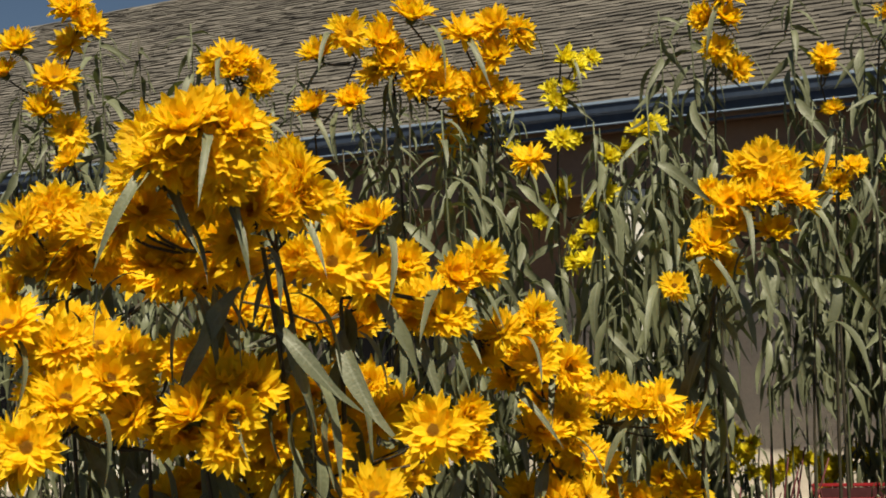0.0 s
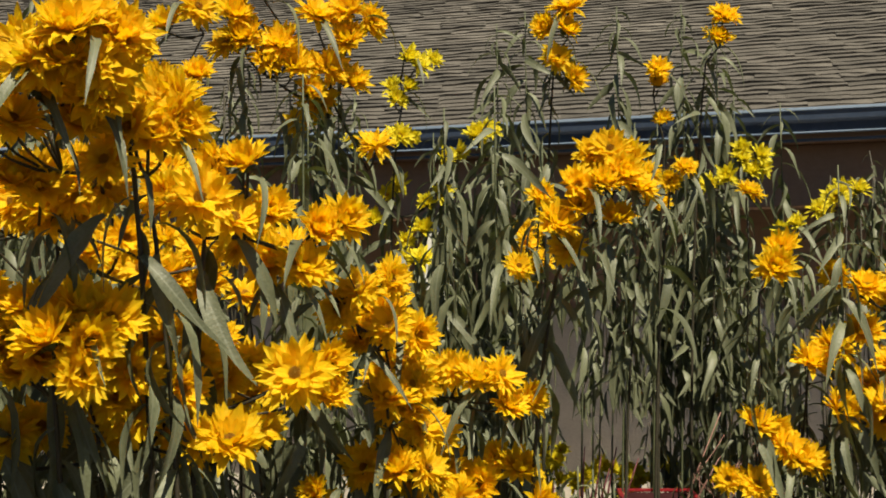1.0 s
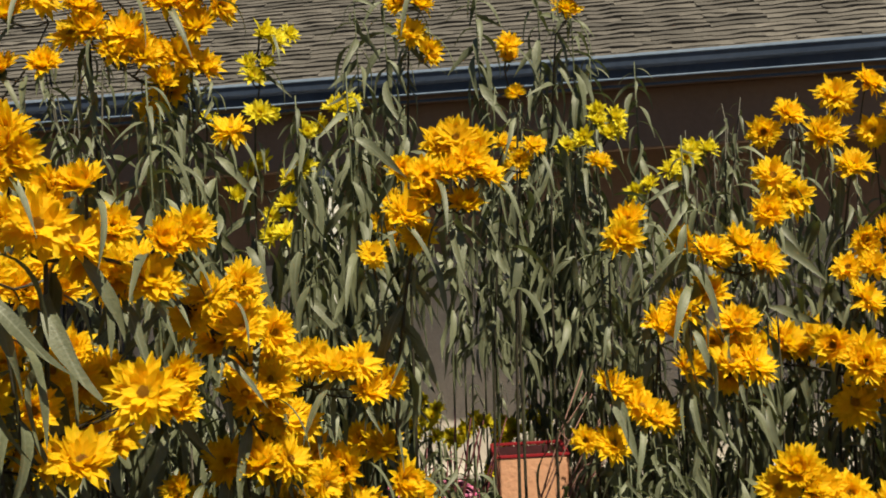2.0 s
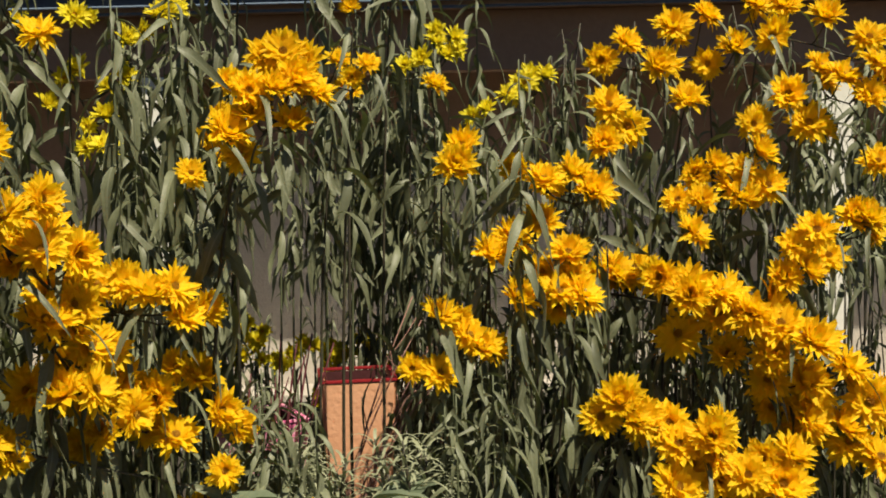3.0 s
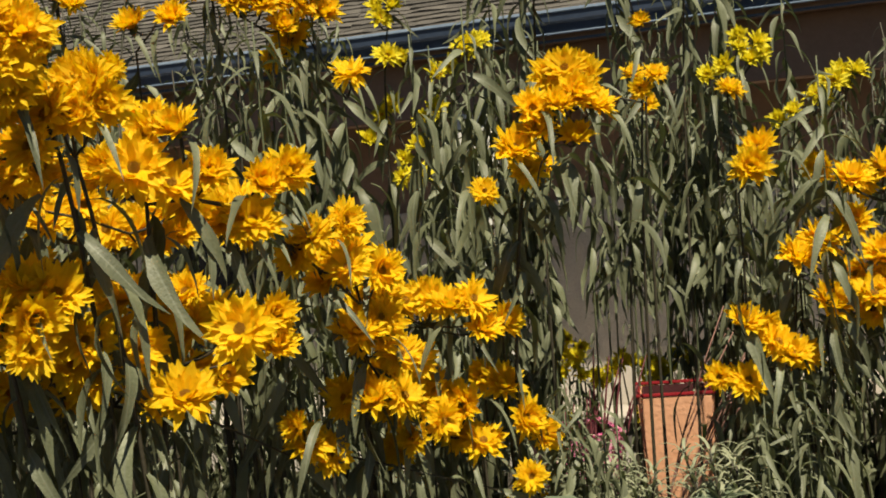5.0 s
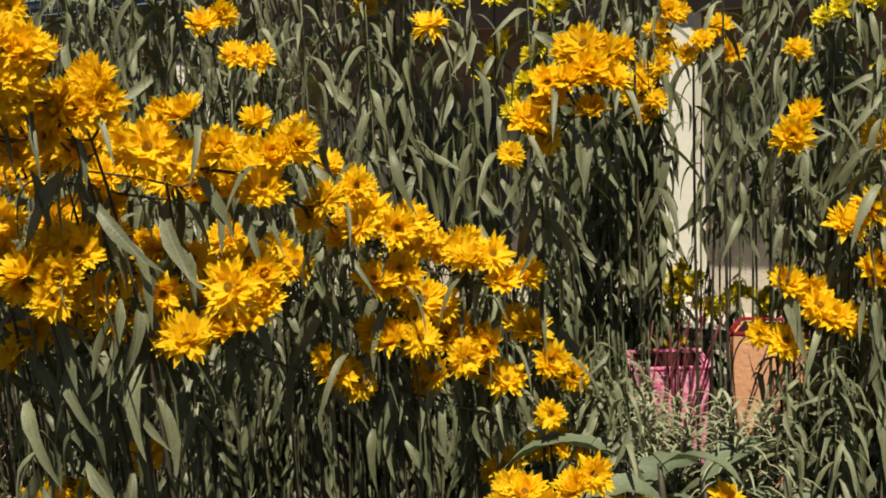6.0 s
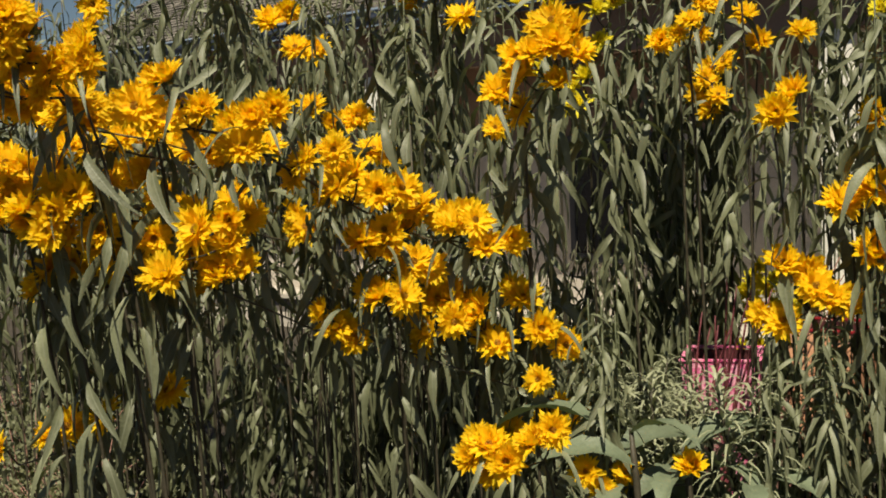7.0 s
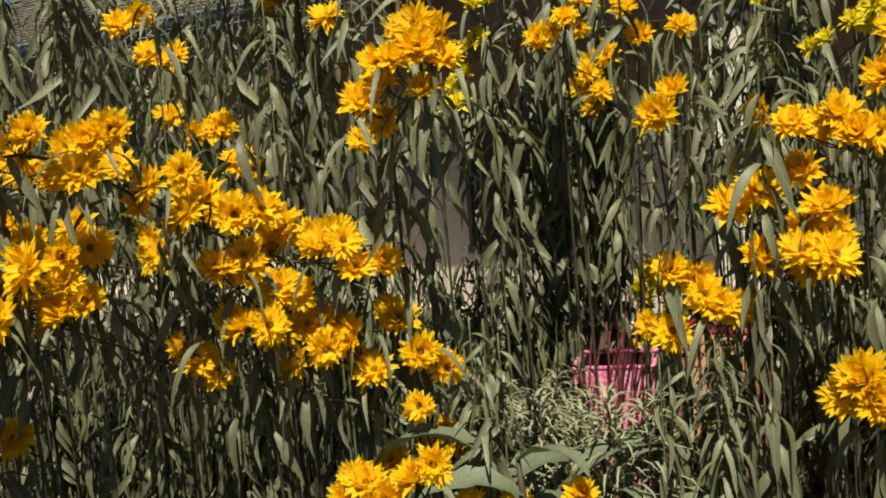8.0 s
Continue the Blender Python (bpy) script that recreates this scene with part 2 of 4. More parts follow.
part("gutter", gutter_mesh(), house, None, "dark blue metal rain gutter")
house_box("fascia", (X0 - 0.3, X1 + 0.3, 0.002, 0.03, 2.29, EAVE + 0.06), M_GUTTER)
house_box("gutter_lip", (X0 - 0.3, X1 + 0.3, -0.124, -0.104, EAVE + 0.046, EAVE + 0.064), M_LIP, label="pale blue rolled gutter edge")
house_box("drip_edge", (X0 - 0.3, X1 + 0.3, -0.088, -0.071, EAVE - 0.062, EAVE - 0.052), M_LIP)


def roof_mesh():
    e, r = EAVE + 0.03, RIDGE
    verts = []
    for x in (X0 - 0.3, X1 + 0.3):
        verts += [(x, 0.0, e), (x, SLOPE_RUN, r), (x, 2 * SLOPE_RUN, e), (x, 2 * SLOPE_RUN, e - 0.12), (x, SLOPE_RUN, r - 0.12), (x, 0.0, e - 0.05)]
    faces = [(i, (i + 1) % 6, 6 + (i + 1) % 6, 6 + i) for i in range(6)] + [(5, 4, 3, 2, 1, 0), (6, 7, 8, 9, 10, 11)]
    return mesh("roof", verts, faces, M_SHINGLE)


roof = part("roof", roof_mesh(), house, None, "weathered grey-brown asphalt shingle roof")
# ---- sunflowers: shared meshes ----
rnd = random.Random(11)


def leaf_mesh(i, start, end, speed, width, wave):
    """A long lance-shaped leaf of unit length along +x that leaves the stem at the angle start and sinks to the angle end; folded along its rib."""
    n = 9
    verts, faces = [], []
    x = z = 0.0
    for k in range(n + 1):
        t = k / n
        a = radians(end + (start - end) * math.exp(-speed * t))
        if k:
            x += math.cos(a) / n
            z += math.sin(a) / n
        half = width * (min(1, 0.2 + 2.6 * t) * (1 - t ** 2.2) + 0.012) * (1 + 0.12 * math.sin(15 * t + i))
        side = wave * math.sin(3.0 * t + i)
        turn = wave * 9 * t
        lift = half * 0.34
        up = (-math.sin(a) * lift, math.cos(a) * lift)
        tilt = (-math.sin(a) * half * math.sin(turn), math.cos(a) * half * math.sin(turn))
        w = half * math.cos(turn)
        verts += [(x + up[0] + tilt[0], side * t + w, z + up[1] + tilt[1]), (x, side * t, z), (x + up[0] - tilt[0], side * t - w, z + up[1] - tilt[1])]
    for k in range(n):
        for s in (0, 1):
            faces.append((3 * k + s, 3 * k + s + 1, 3 * k + 4 + s, 3 * k + 3 + s))
    return mesh("leaf", verts, faces, M_LEAF, True)


# start, end, how soon it sinks, half width, sideways wave
LEAF_KINDS = [(48, -80, 3.2, 0.066, 0.030), (40, -86, 3.6, 0.070, -0.050), (30, -84, 3.4, 0.064, 0.060), (52, -72, 2.8, 0.066, -0.030), (15, -92, 4.2, 0.076, 0.050), (-5, -94, 4.5, 0.082, -0.070), (-20, -92, 4.2, 0.086, 0.080), (5, -97, 3.8, 0.076, -0.080), (42, -65, 2.2, 0.062, 0.040), (0, -90, 4.5, 0.082, -0.040), (50, -88, 2.6, 0.046, 0.030), (38, -92, 2.9, 0.050, -0.045)]
LEAVES = [leaf_mesh(i, *v) for i, v in enumerate(LEAF_KINDS)]
ARCHED, HANGING, SLIM = (0, 1, 2, 3, 8, 4), (4, 5, 6, 7, 9), (10, 11)


def petals_mesh(seed, cup, count, material):
    """Two or three ranks of pointed ray petals round the disc, of unit radius; the flower faces +z."""
    r = random.Random(seed)
    verts, faces = [], []
    for rank, (share, base_r, length, lift) in enumerate(((0.44, 0.12, 0.88, cup - 4), (0.34, 0.11, 0.80, cup + 10), (0.22, 0.10, 0.60, cup + 26))):
        num = round(count * share)
        for k in range(num):
            a = 2 * math.pi * (k + r.uniform(-0.35, 0.35)) / num + rank * 0.3
            e = radians(lift + r.uniform(-16, 16))
            ln, w = length * r.uniform(0.72, 1.12), 0.112 * r.uniform(0.75, 1.3)
            curl = r.uniform(-0.5, 0.35)
            twist = r.uniform(-0.35, 0.35)
            out, side = Vector((math.cos(a), math.sin(a), 0)), Vector((-math.sin(a), math.cos(a), 0))
            o = len(verts)
            for s in range(5):
                t = s / 4
                el = e + curl * t
                p = out * (base_r + ln * t * math.cos(el)) + Vector((0, 0, 0.03 * rank + ln * t * math.sin(el)))
                half = w * (0.5, 0.95, 1.1, 0.85, 0.12)[s]
                sd = side * math.cos(twist * t) + Vector((0, 0, 1)) * math.sin(twist * t)
                verts += [p + sd * half + Vector((0, 0, 0.035)), p, p - sd * half + Vector((0, 0, 0.03))]
            for s in range(4):
                for q in (0, 1):
                    faces.append((o + 3 * s + q, o + 3 * s + q + 1, o + 3 * s + 4 + q, o + 3 * s + 3 + q))
    return mesh("flower_head", verts, faces, material, False)


def disc_mesh():
    """A dome of short florets."""
    verts, faces = [], []
    for k in range(46):
        r0, a = 0.155 * math.sqrt(k / 46), k * 2.39996
        c = Vector((r0 * math.cos(a), r0 * math.sin(a), 0.10 + 0.08 * math.cos(r0 * 6)))
        o = len(verts)
        for q in range(4):
            w = a + q * math.pi / 2
            verts.append(c + Vector((0.026 * math.cos(w), 0.026 * math.sin(w), 0)))
        verts.append(c + Vector((0, 0, 0.055)))
        faces += [(o + q, o + (q + 1) % 4, o + 4) for q in range(4)]
    o = len(verts)
    for q in range(10):
        verts.append((0.165 * math.cos(q * 0.6283), 0.165 * math.sin(q * 0.6283), 0.03))
    verts.append((0, 0, 0.15))
    faces += [(o + q, o + (q + 1) % 10, o + 10) for q in range(10)]
    return mesh("disc", verts, faces, M_DISC)


def calyx_mesh():
    """A shallow green cup with narrow pointed bracts."""
    verts, faces = [], []
    for z, r0 in ((-0.22, 0.05), (-0.17, 0.14), (-0.06, 0.2), (0.03, 0.2)):
        verts += [(r0 * math.cos(q * 0.6283), r0 * math.sin(q * 0.6283), z) for q in range(10)]
    for s in range(3):
        faces += [(10 * s + q, 10 * s + (q + 1) % 10, 10 * s + 10 + (q + 1) % 10, 10 * s + 10 + q) for q in range(10)]
    for q in range(14):
        a = q * 2 * math.pi / 14
        o = len(verts)
        c, s = Vector((math.cos(a), math.sin(a), 0)), Vector((-math.sin(a), math.cos(a), 0))
        verts += [c * 0.17 + s * 0.04 + Vector((0, 0, -0.08)), c * 0.17 - s * 0.04 + Vector((0, 0, -0.08)), c * 0.46 + Vector((0, 0, -0.10 + 0.08 * (q % 3)))]
        faces.append((o, o + 1, o + 2))
    return mesh("calyx", verts, faces, M_CALYX)


PETALS = [petals_mesh(3 + i, cup, num, M_PETAL) for i, (cup, num) in enumerate([(14, 72), (24, 78), (34, 72), (8, 66), (28, 84), (42, 74), (18, 66), (50, 78)])]
LEMON = [petals_mesh(40 + i, cup, num, M_PALE) for i, (cup, num) in enumerate([(35, 46), (50, 42)])]
DISC, CALYX = disc_mesh(), calyx_mesh()


def facing(d, spin):
    """A turn that brings +z onto d."""
    return d.to_track_quat("Z", "Y").to_matrix().to_4x4() @ Matrix.Rotation(spin, 4, "Z")


def add_flower(parent, place, radius, d, kinds=PETALS):
    m = Matrix.Translation(place) @ facing(d, rnd.uniform(0, 6.28)) @ Matrix.Scale(radius, 4)
    head = part("flower_head", rnd.choice(kinds), parent, m, "yellow ray petals round a brown disc")
    part("disc", DISC, head)
    part("calyx", CALYX, head)
    return head


def add_leaf(parent, place, yaw, length, kinds, tip=0.0):
    m = Matrix.Translation(place) @ Matrix.Rotation(yaw, 4, "Z") @ Matrix.Rotation(tip, 4, "X") @ Matrix.Scale(length, 4)
    return part("leaf", LEAVES[rnd.choice(kinds)], parent, m)


def along(points, s):
    """The place at length s along a line of points."""
    for a, b in zip(points, points[1:]):
        d = (b - a).length
        if s <= d:
            return a + (b - a) * (s / d)
        s -= d
    return points[-1]


def total(points):
    return sum((b - a).length for a, b in zip(points, points[1:]))


def leafy_stem(thing, points, thick, first, spacing, long_leaf, crown=0.35, twigs=(), bare=0.0, skin=M_STEM):
    """The stem and its leaves, from the height first upwards; leaves grow shorter over the last stretch crown."""
    n = len(points)
    verts, faces = tube(points, [thick * (1 - 0.6 * i / (n - 1)) for i in range(n)])
    for line in twigs:
        v, fs = tube(line, [0.0024] * len(line), 4)
        o = len(verts)
        verts.extend(v)
        faces.extend([tuple(o + i for i in f) for f in fs])
    part("stem", mesh("stem", verts, faces, skin, True), thing)
    whole, s, yaw = total(points), first, rnd.uniform(0, 6.28)
    while s < whole - max(0.02, bare):
        p = along(points, s)
        left = whole - s
        size = long_leaf * rnd.uniform(0.75, 1.2) * min(1.0, 0.38 + 0.62 * left / crown)
        kinds = ARCHED if left < 0.2 else (1, 2) + HANGING if left < 0.4 else HANGING
        add_leaf(thing, p, yaw, size, kinds, rnd.gauss(0, 0.4))
        yaw += 2.4 + rnd.uniform(-0.3, 0.3)
        s += spacing * rnd.uniform(0.7, 1.3) * (0.55 if left < crown * 0.6 else 1.0)


def smooth_line(pts, rounds=2):
    for _ in range(rounds):
        pts = [pts[0]] + [(pts[i - 1] + 2 * pts[i] + pts[i + 1]) / 4 for i in range(1, len(pts) - 1)] + [pts[-1]]
    return pts


def in_clearing(x, y):
    """The open spot in the bed round the planters."""
    return 0.66 < x < 1.45 and y < 3.3


def sunflower(flowers, label, leaf=0.165, spacing=0.036, lemon=False, bent=False, dense=False, crowded=False):
    """One flowering stalk: it rises from the ground and passes behind its flowers in their order."""
    heads = [Vector(f[:3]) for f in flowers]
    spine = [h + Vector((rnd.uniform(-0.02, 0.02), 0.05, -0.05)) for h in heads]
    if len(spine) == 1:
        spine = [spine[0] - Vector((0, 0, 0.12)), spine[0]]
    spine = smooth_line(spine, 3)
    foot = Vector((spine[0].x + rnd.uniform(-0.06, 0.06), spine[0].y + 0.10 + rnd.uniform(0, 0.1), 0.0))
    bend = Vector((foot.x, foot.y, spine[0].z * 0.75))
    points = bezier(foot, bend, spine[0], 12) + spine[1:]
    thing = new("sunflower_stalk")
    twigs = []
    for (x, y, z, size), h in zip(flowers, heads):
        near = min(points[4:], key=lambda p: (p - h).length)
        d = Vector((rnd.uniform(-0.75, 0.75), -1, rnd.uniform(0.25, 1.4))).normalized()
        back = h - d * 0.012
        twigs.append(bezier(near, (near + back) / 2 + Vector((0, 0.01, -0.02)), back, 4))
        add_flower(thing, h, 0.053 * size * rnd.uniform(0.88, 1.14), d, LEMON if lemon else PETALS)
        more = 1.9 if crowded else 1.6 if bent else 0.0 if dense else 0.6
        for _ in range(int(more + rnd.random()) if len(flowers) > 2 else 0):
            side = Vector((rnd.choice((-1, 1)) * rnd.uniform(0.03, 0.055), rnd.uniform(0.01, 0.05), rnd.uniform(-0.045, 0.03))) * size
            d2 = Vector((side.x * 14, -1, rnd.uniform(0.0, 0.8))).normalized()
            twigs.append(bezier(near, (near + h + side) / 2 + Vector((0, 0.01, -0.02)), h + side - d2 * 0.012, 4))
            add_flower(thing, h + side, 0.050 * size * rnd.uniform(0.85, 1.1), d2, LEMON if lemon else PETALS)
        if rnd.random() < 0.6:
            add_leaf(thing, h - d * 0.03 + Vector((rnd.uniform(-0.03, 0.03), 0.0, 0.01)), rnd.uniform(-2.7, -0.2), rnd.uniform(0.12, 0.19), SLIM, rnd.uniform(-0.4, 0.4))
        if len(flowers) > 2 and rnd.random() < (0.6 if bent else 0.35):
            add_leaf(thing, near + Vector((rnd.uniform(-0.02, 0.02), 0.02, -0.05)), rnd.uniform(-2.9, -0.2), rnd.uniform(0.11, 0.17), SLIM + (4, 9), rnd.gauss(0, 0.3))
    first = max(0.25, total(points[:12]) - rnd.uniform(0.35, 0.65))
    if in_clearing(foot.x, foot.y):
        first = max(0.25, total(points) - 0.45)
    leafy_stem(thing, points, 0.005, first, spacing, leaf, 0.35, twigs, total(points[11:]) * 0.9 if len(flowers) > 2 else 0.0)
    tagged(thing, label, "sunflower", "sunflower stalks")
    return thing


def leafy_stalk(x, y, top, lean=(0.0, 0.0), leaf=0.145, spacing=0.024, first=0.2, crown=0.4):
    """A tall stalk with leaves alone, densest at its crown."""
    thing = new("sunflower_stalk")
    points = bezier((x, y, 0), (x, y, top * 0.7), (x + lean[0], y + lean[1], top), 12)
    leafy_stem(thing, points, 0.0042, first, spacing, leaf, crown, skin=M_SHOOT)
    tagged(thing, "leafy green sunflower stalk with drooping leaves and no flowers", "sunflower", "sunflower stalks")
    return thing


STALKS = [
    ("upper_left", [(0.08, 1.54, 1.65, 0.88), (0.02, 1.43, 1.71, 0.88), (0.09, 1.50, 1.72, 0.88), (0.13, 1.59, 1.69, 0.88), (0.03, 1.42, 1.74, 0.88), (0.00, 1.44, 1.71, 0.88), (-0.02, 1.50, 1.69, 0.88), (0.05, 1.44, 1.76, 0.88)]),
    ("upper_left_b", [(0.10, 1.57, 1.65, 0.88), (0.03, 1.67, 1.59, 0.88), (-0.02, 1.50, 1.73, 0.88), (-0.05, 1.50, 1.65, 0.88), (-0.07, 1.60, 1.59, 0.88)]),
    ("spray", [(0.15, 1.70, 1.58, 0.98), (0.21, 1.73, 1.63, 0.98), (0.24, 1.79, 1.57, 0.98), (0.31, 1.86, 1.55, 0.98), (0.29, 1.85, 1.49, 0.98), (0.38, 1.94, 1.46, 0.98), (0.43, 1.98, 1.40, 0.98), (0.43, 2.14, 1.39, 0.98), (0.48, 2.11, 1.29, 0.98), (0.48, 2.26, 1.34, 0.98), (0.60, 2.18, 1.30, 0.98), (0.66, 2.21, 1.25, 0.98), (0.43, 2.05, 1.42, 0.98), (0.52, 2.30, 1.31, 0.98)]),
    ("spray_low", [(0.43, 2.07, 1.28, 0.98), (0.50, 2.18, 1.22, 0.98), (0.45, 2.11, 1.15, 0.98), (0.55, 2.26, 1.13, 0.98), (0.52, 2.21, 1.06, 0.98), (0.62, 2.27, 1.10, 0.98), (0.65, 2.29, 1.02, 0.98), (0.70, 2.33, 1.12, 0.98), (0.74, 2.33, 1.05, 0.98), (0.48, 2.20, 1.12, 0.98)]),
    ("left_b", [(-0.05, 1.74, 1.57, 0.95), (-0.03, 1.88, 1.52, 0.95), (0.03, 2.02, 1.50, 0.95), (0.10, 2.08, 1.47, 0.95), (0.17, 2.00, 1.54, 0.95), (-0.06, 1.75, 1.60, 0.95), (-0.03, 1.75, 1.59, 0.95)]),
    ("left_c", [(-0.02, 1.57, 1.39, 0.95), (0.01, 1.62, 1.43, 0.95), (0.03, 1.69, 1.41, 0.95), (0.09, 1.86, 1.39, 0.95), (0.15, 2.02, 1.38, 0.95), (0.17, 1.94, 1.33, 0.95), (0.23, 2.18, 1.30, 0.95)]),
    ("left_d", [(0.01, 1.64, 1.33, 0.95), (0.08, 1.80, 1.34, 0.95), (0.06, 1.76, 1.29, 0.95), (0.13, 1.88, 1.27, 0.95), (0.18, 1.91, 1.22, 0.95), (0.32, 2.13, 1.08, 0.95)]),
    ("left_e", [(-0.29, 1.75, 1.60, 0.95), (-0.24, 1.75, 1.60, 0.95), (-0.19, 1.70, 1.65, 0.95), (-0.29, 1.70, 1.66, 0.95), (-0.15, 1.80, 1.59, 0.95)]),
    ("left_f", [(-0.11, 1.60, 1.39, 0.95), (-0.18, 1.55, 1.42, 0.95), (-0.21, 1.50, 1.37, 0.95), (-0.20, 1.60, 1.49, 0.95), (-0.25, 1.55, 1.52, 0.95), (-0.16, 1.65, 1.43, 0.95)]),
    ("left_g", [(-0.19, 1.70, 1.48, 0.95), (-0.20, 1.65, 1.40, 0.95), (-0.04, 1.60, 1.37, 0.95)]),
    ("left_h", [(-0.11, 2.05, 1.45, 1.00), (0.07, 2.29, 1.49, 1.00), (-0.39, 2.11, 1.51, 1.00), (-0.10, 1.96, 1.58, 1.00), (-0.26, 1.93, 1.68, 1.00)]),
    ("left_k", [(-0.10, 1.70, 1.26, 0.95), (0.19, 1.70, 1.25, 0.95), (0.06, 1.70, 1.29, 0.95), (0.08, 1.72, 1.31, 1.00), (0.28, 1.69, 1.34, 1.00), (-0.17, 2.17, 1.37, 1.00), (-0.24, 2.05, 1.42, 1.00)]),
    ("top_mid", [(0.14, 2.60, 2.07, 1.05), (0.16, 2.60, 2.02, 1.05), (0.17, 2.60, 2.02, 1.05), (0.24, 2.60, 2.01, 1.05), (0.21, 2.60, 1.97, 1.05), (0.27, 2.60, 1.96, 1.05)]),
    ("top_mid_b", [(0.35, 2.65, 1.97, 1.05), (0.39, 2.65, 2.03, 1.05), (0.32, 2.65, 2.09, 1.05), (0.39, 2.65, 2.10, 1.05), (0.32, 2.70, 1.90, 1.05), (0.21, 2.60, 2.12, 1.05), (0.38, 2.70, 2.11, 1.05), (0.45, 2.65, 1.80, 1.05)]),
    ("far_left", [(-0.04, 2.75, 1.96, 1.00), (0.05, 2.75, 1.97, 1.00), (-0.02, 2.75, 2.08, 1.00), (0.05, 2.75, 2.13, 1.00)]),
    ("far_left_b", [(-0.14, 2.67, 1.84, 0.95), (-0.06, 2.67, 1.76, 0.95), (-0.00, 2.69, 1.75, 0.95)]),
    ("far_left_c", [(-0.50, 2.30, 1.92, 0.95), (-0.47, 2.30, 1.98, 0.95), (-0.54, 2.30, 2.05, 0.95), (-0.57, 2.30, 2.00, 0.95), (-0.40, 2.30, 2.08, 0.95), (-0.43, 2.30, 2.12, 0.95)]),
    ("far_left_d", [(-0.45, 2.30, 1.82, 0.85)]),
    ("far_left_e", [(-0.15, 2.40, 2.03, 0.85), (-0.13, 2.42, 2.01, 0.85), (-0.14, 2.40, 1.99, 0.85)]),
    ("mid_back", [(0.16, 2.68, 1.47, 0.95), (0.03, 2.77, 1.55, 0.95), (-0.01, 2.66, 1.59, 0.95)]),
    ("bud_a", [(0.54, 3.10, 1.89, 0.80), (0.53, 3.10, 1.99, 0.80), (0.56, 3.10, 2.02, 0.80), (0.59, 3.10, 2.08, 0.80), (0.56, 3.10, 2.10, 0.80)]),
    ("bud_b", [(0.61, 3.20, 1.65, 0.80), (0.47, 3.20, 1.68, 0.80), (0.66, 3.20, 1.75, 0.80), (0.55, 3.20, 1.77, 0.80), (0.41, 3.20, 1.88, 0.80)]),
    ("bud_c", [(0.66, 3.15, 1.84, 0.80), (0.75, 3.15, 1.90, 0.80), (0.60, 3.15, 1.57, 0.80), (0.77, 3.15, 1.91, 0.80)]),
    ("bud_d", [(1.47, 3.20, 1.80, 0.80), (1.51, 3.20, 1.85, 0.80), (1.56, 3.20, 1.86, 0.80), (1.54, 3.20, 1.81, 0.80)]),
    ("bud_e", [(1.58, 3.00, 1.65, 0.80), (1.64, 3.00, 1.69, 0.80), (1.69, 3.00, 1.72, 0.80), (1.75, 3.00, 1.74, 0.80)]),
    ("tall_a", [(0.94, 2.90, 2.13, 1.00), (0.92, 2.90, 2.06, 1.00), (0.95, 2.90, 2.19, 1.00)]),
    ("tall_b", [(1.12, 2.68, 1.87, 0.62), (1.11, 2.68, 1.95, 0.62), (1.10, 2.65, 1.98, 0.62)]),
    ("tall_c", [(1.28, 2.75, 2.08, 0.90), (1.30, 2.75, 2.13, 0.90)]),
    ("cluster", [(0.77, 2.17, 1.54, 0.90), (0.74, 2.13, 1.58, 0.90), (0.79, 2.13, 1.61, 0.90), (0.86, 2.16, 1.59, 0.90), (0.78, 2.13, 1.65, 0.90), (0.82, 2.11, 1.65, 0.90), (0.86, 2.13, 1.67, 0.90), (0.90, 2.16, 1.65, 0.90), (0.85, 2.16, 1.72, 0.90), (0.82, 2.18, 1.71, 0.90), (0.89, 2.18, 1.70, 0.90)]),
    ("small_bud", [(0.69, 2.23, 1.51, 0.60)]),
    ("single_a", [(1.29, 2.60, 1.69, 0.85)]),
    ("single_b", [(1.26, 2.40, 1.51, 1.00), (1.29, 2.43, 1.55, 1.00)]),
    ("back_b", [(0.97, 3.34, 1.58, 0.90), (0.93, 3.37, 1.63, 0.90), (0.89, 2.98, 1.72, 0.90), (0.98, 3.39, 1.68, 0.90)]),
    ("back_c", [(1.16, 2.88, 1.69, 0.85), (1.13, 2.83, 1.76, 0.85)]),
    ("back_d", [(1.08, 2.42, 1.72, 0.70), (0.98, 2.90, 1.76, 0.70), (1.01, 2.90, 1.81, 0.70)]),
    ("right_a", [(1.69, 2.55, 1.55, 1.05), (1.78, 2.60, 1.59, 1.05), (1.72, 2.58, 1.64, 1.05)]),
    ("right_b", [(1.63, 2.50, 1.44, 1.05), (1.51, 2.50, 1.47, 1.05), (1.60, 2.53, 1.48, 1.05)]),
    ("right_c", [(1.38, 2.50, 1.31, 1.05), (1.57, 2.50, 1.30, 1.05), (1.44, 2.52, 1.34, 1.05), (1.53, 2.55, 1.37, 1.05)]),
    ("right_d", [(1.58, 2.45, 1.21, 1.05), (1.44, 2.50, 1.20, 1.05), (1.52, 2.45, 1.22, 1.05), (1.58, 2.50, 1.25, 1.05)]),
    ("right_e", [(1.25, 2.50, 1.05, 0.95), (1.32, 2.50, 1.13, 0.95), (1.25, 2.50, 1.18, 0.95), (1.35, 2.50, 1.10, 0.95)]),
    ("right_f", [(2.04, 2.75, 1.66, 1.10), (1.98, 2.80, 1.75, 1.10), (1.89, 2.80, 1.81, 1.10), (2.06, 2.85, 1.86, 1.10), (2.16, 2.85, 1.89, 1.10), (2.22, 2.80, 1.80, 1.10)]),
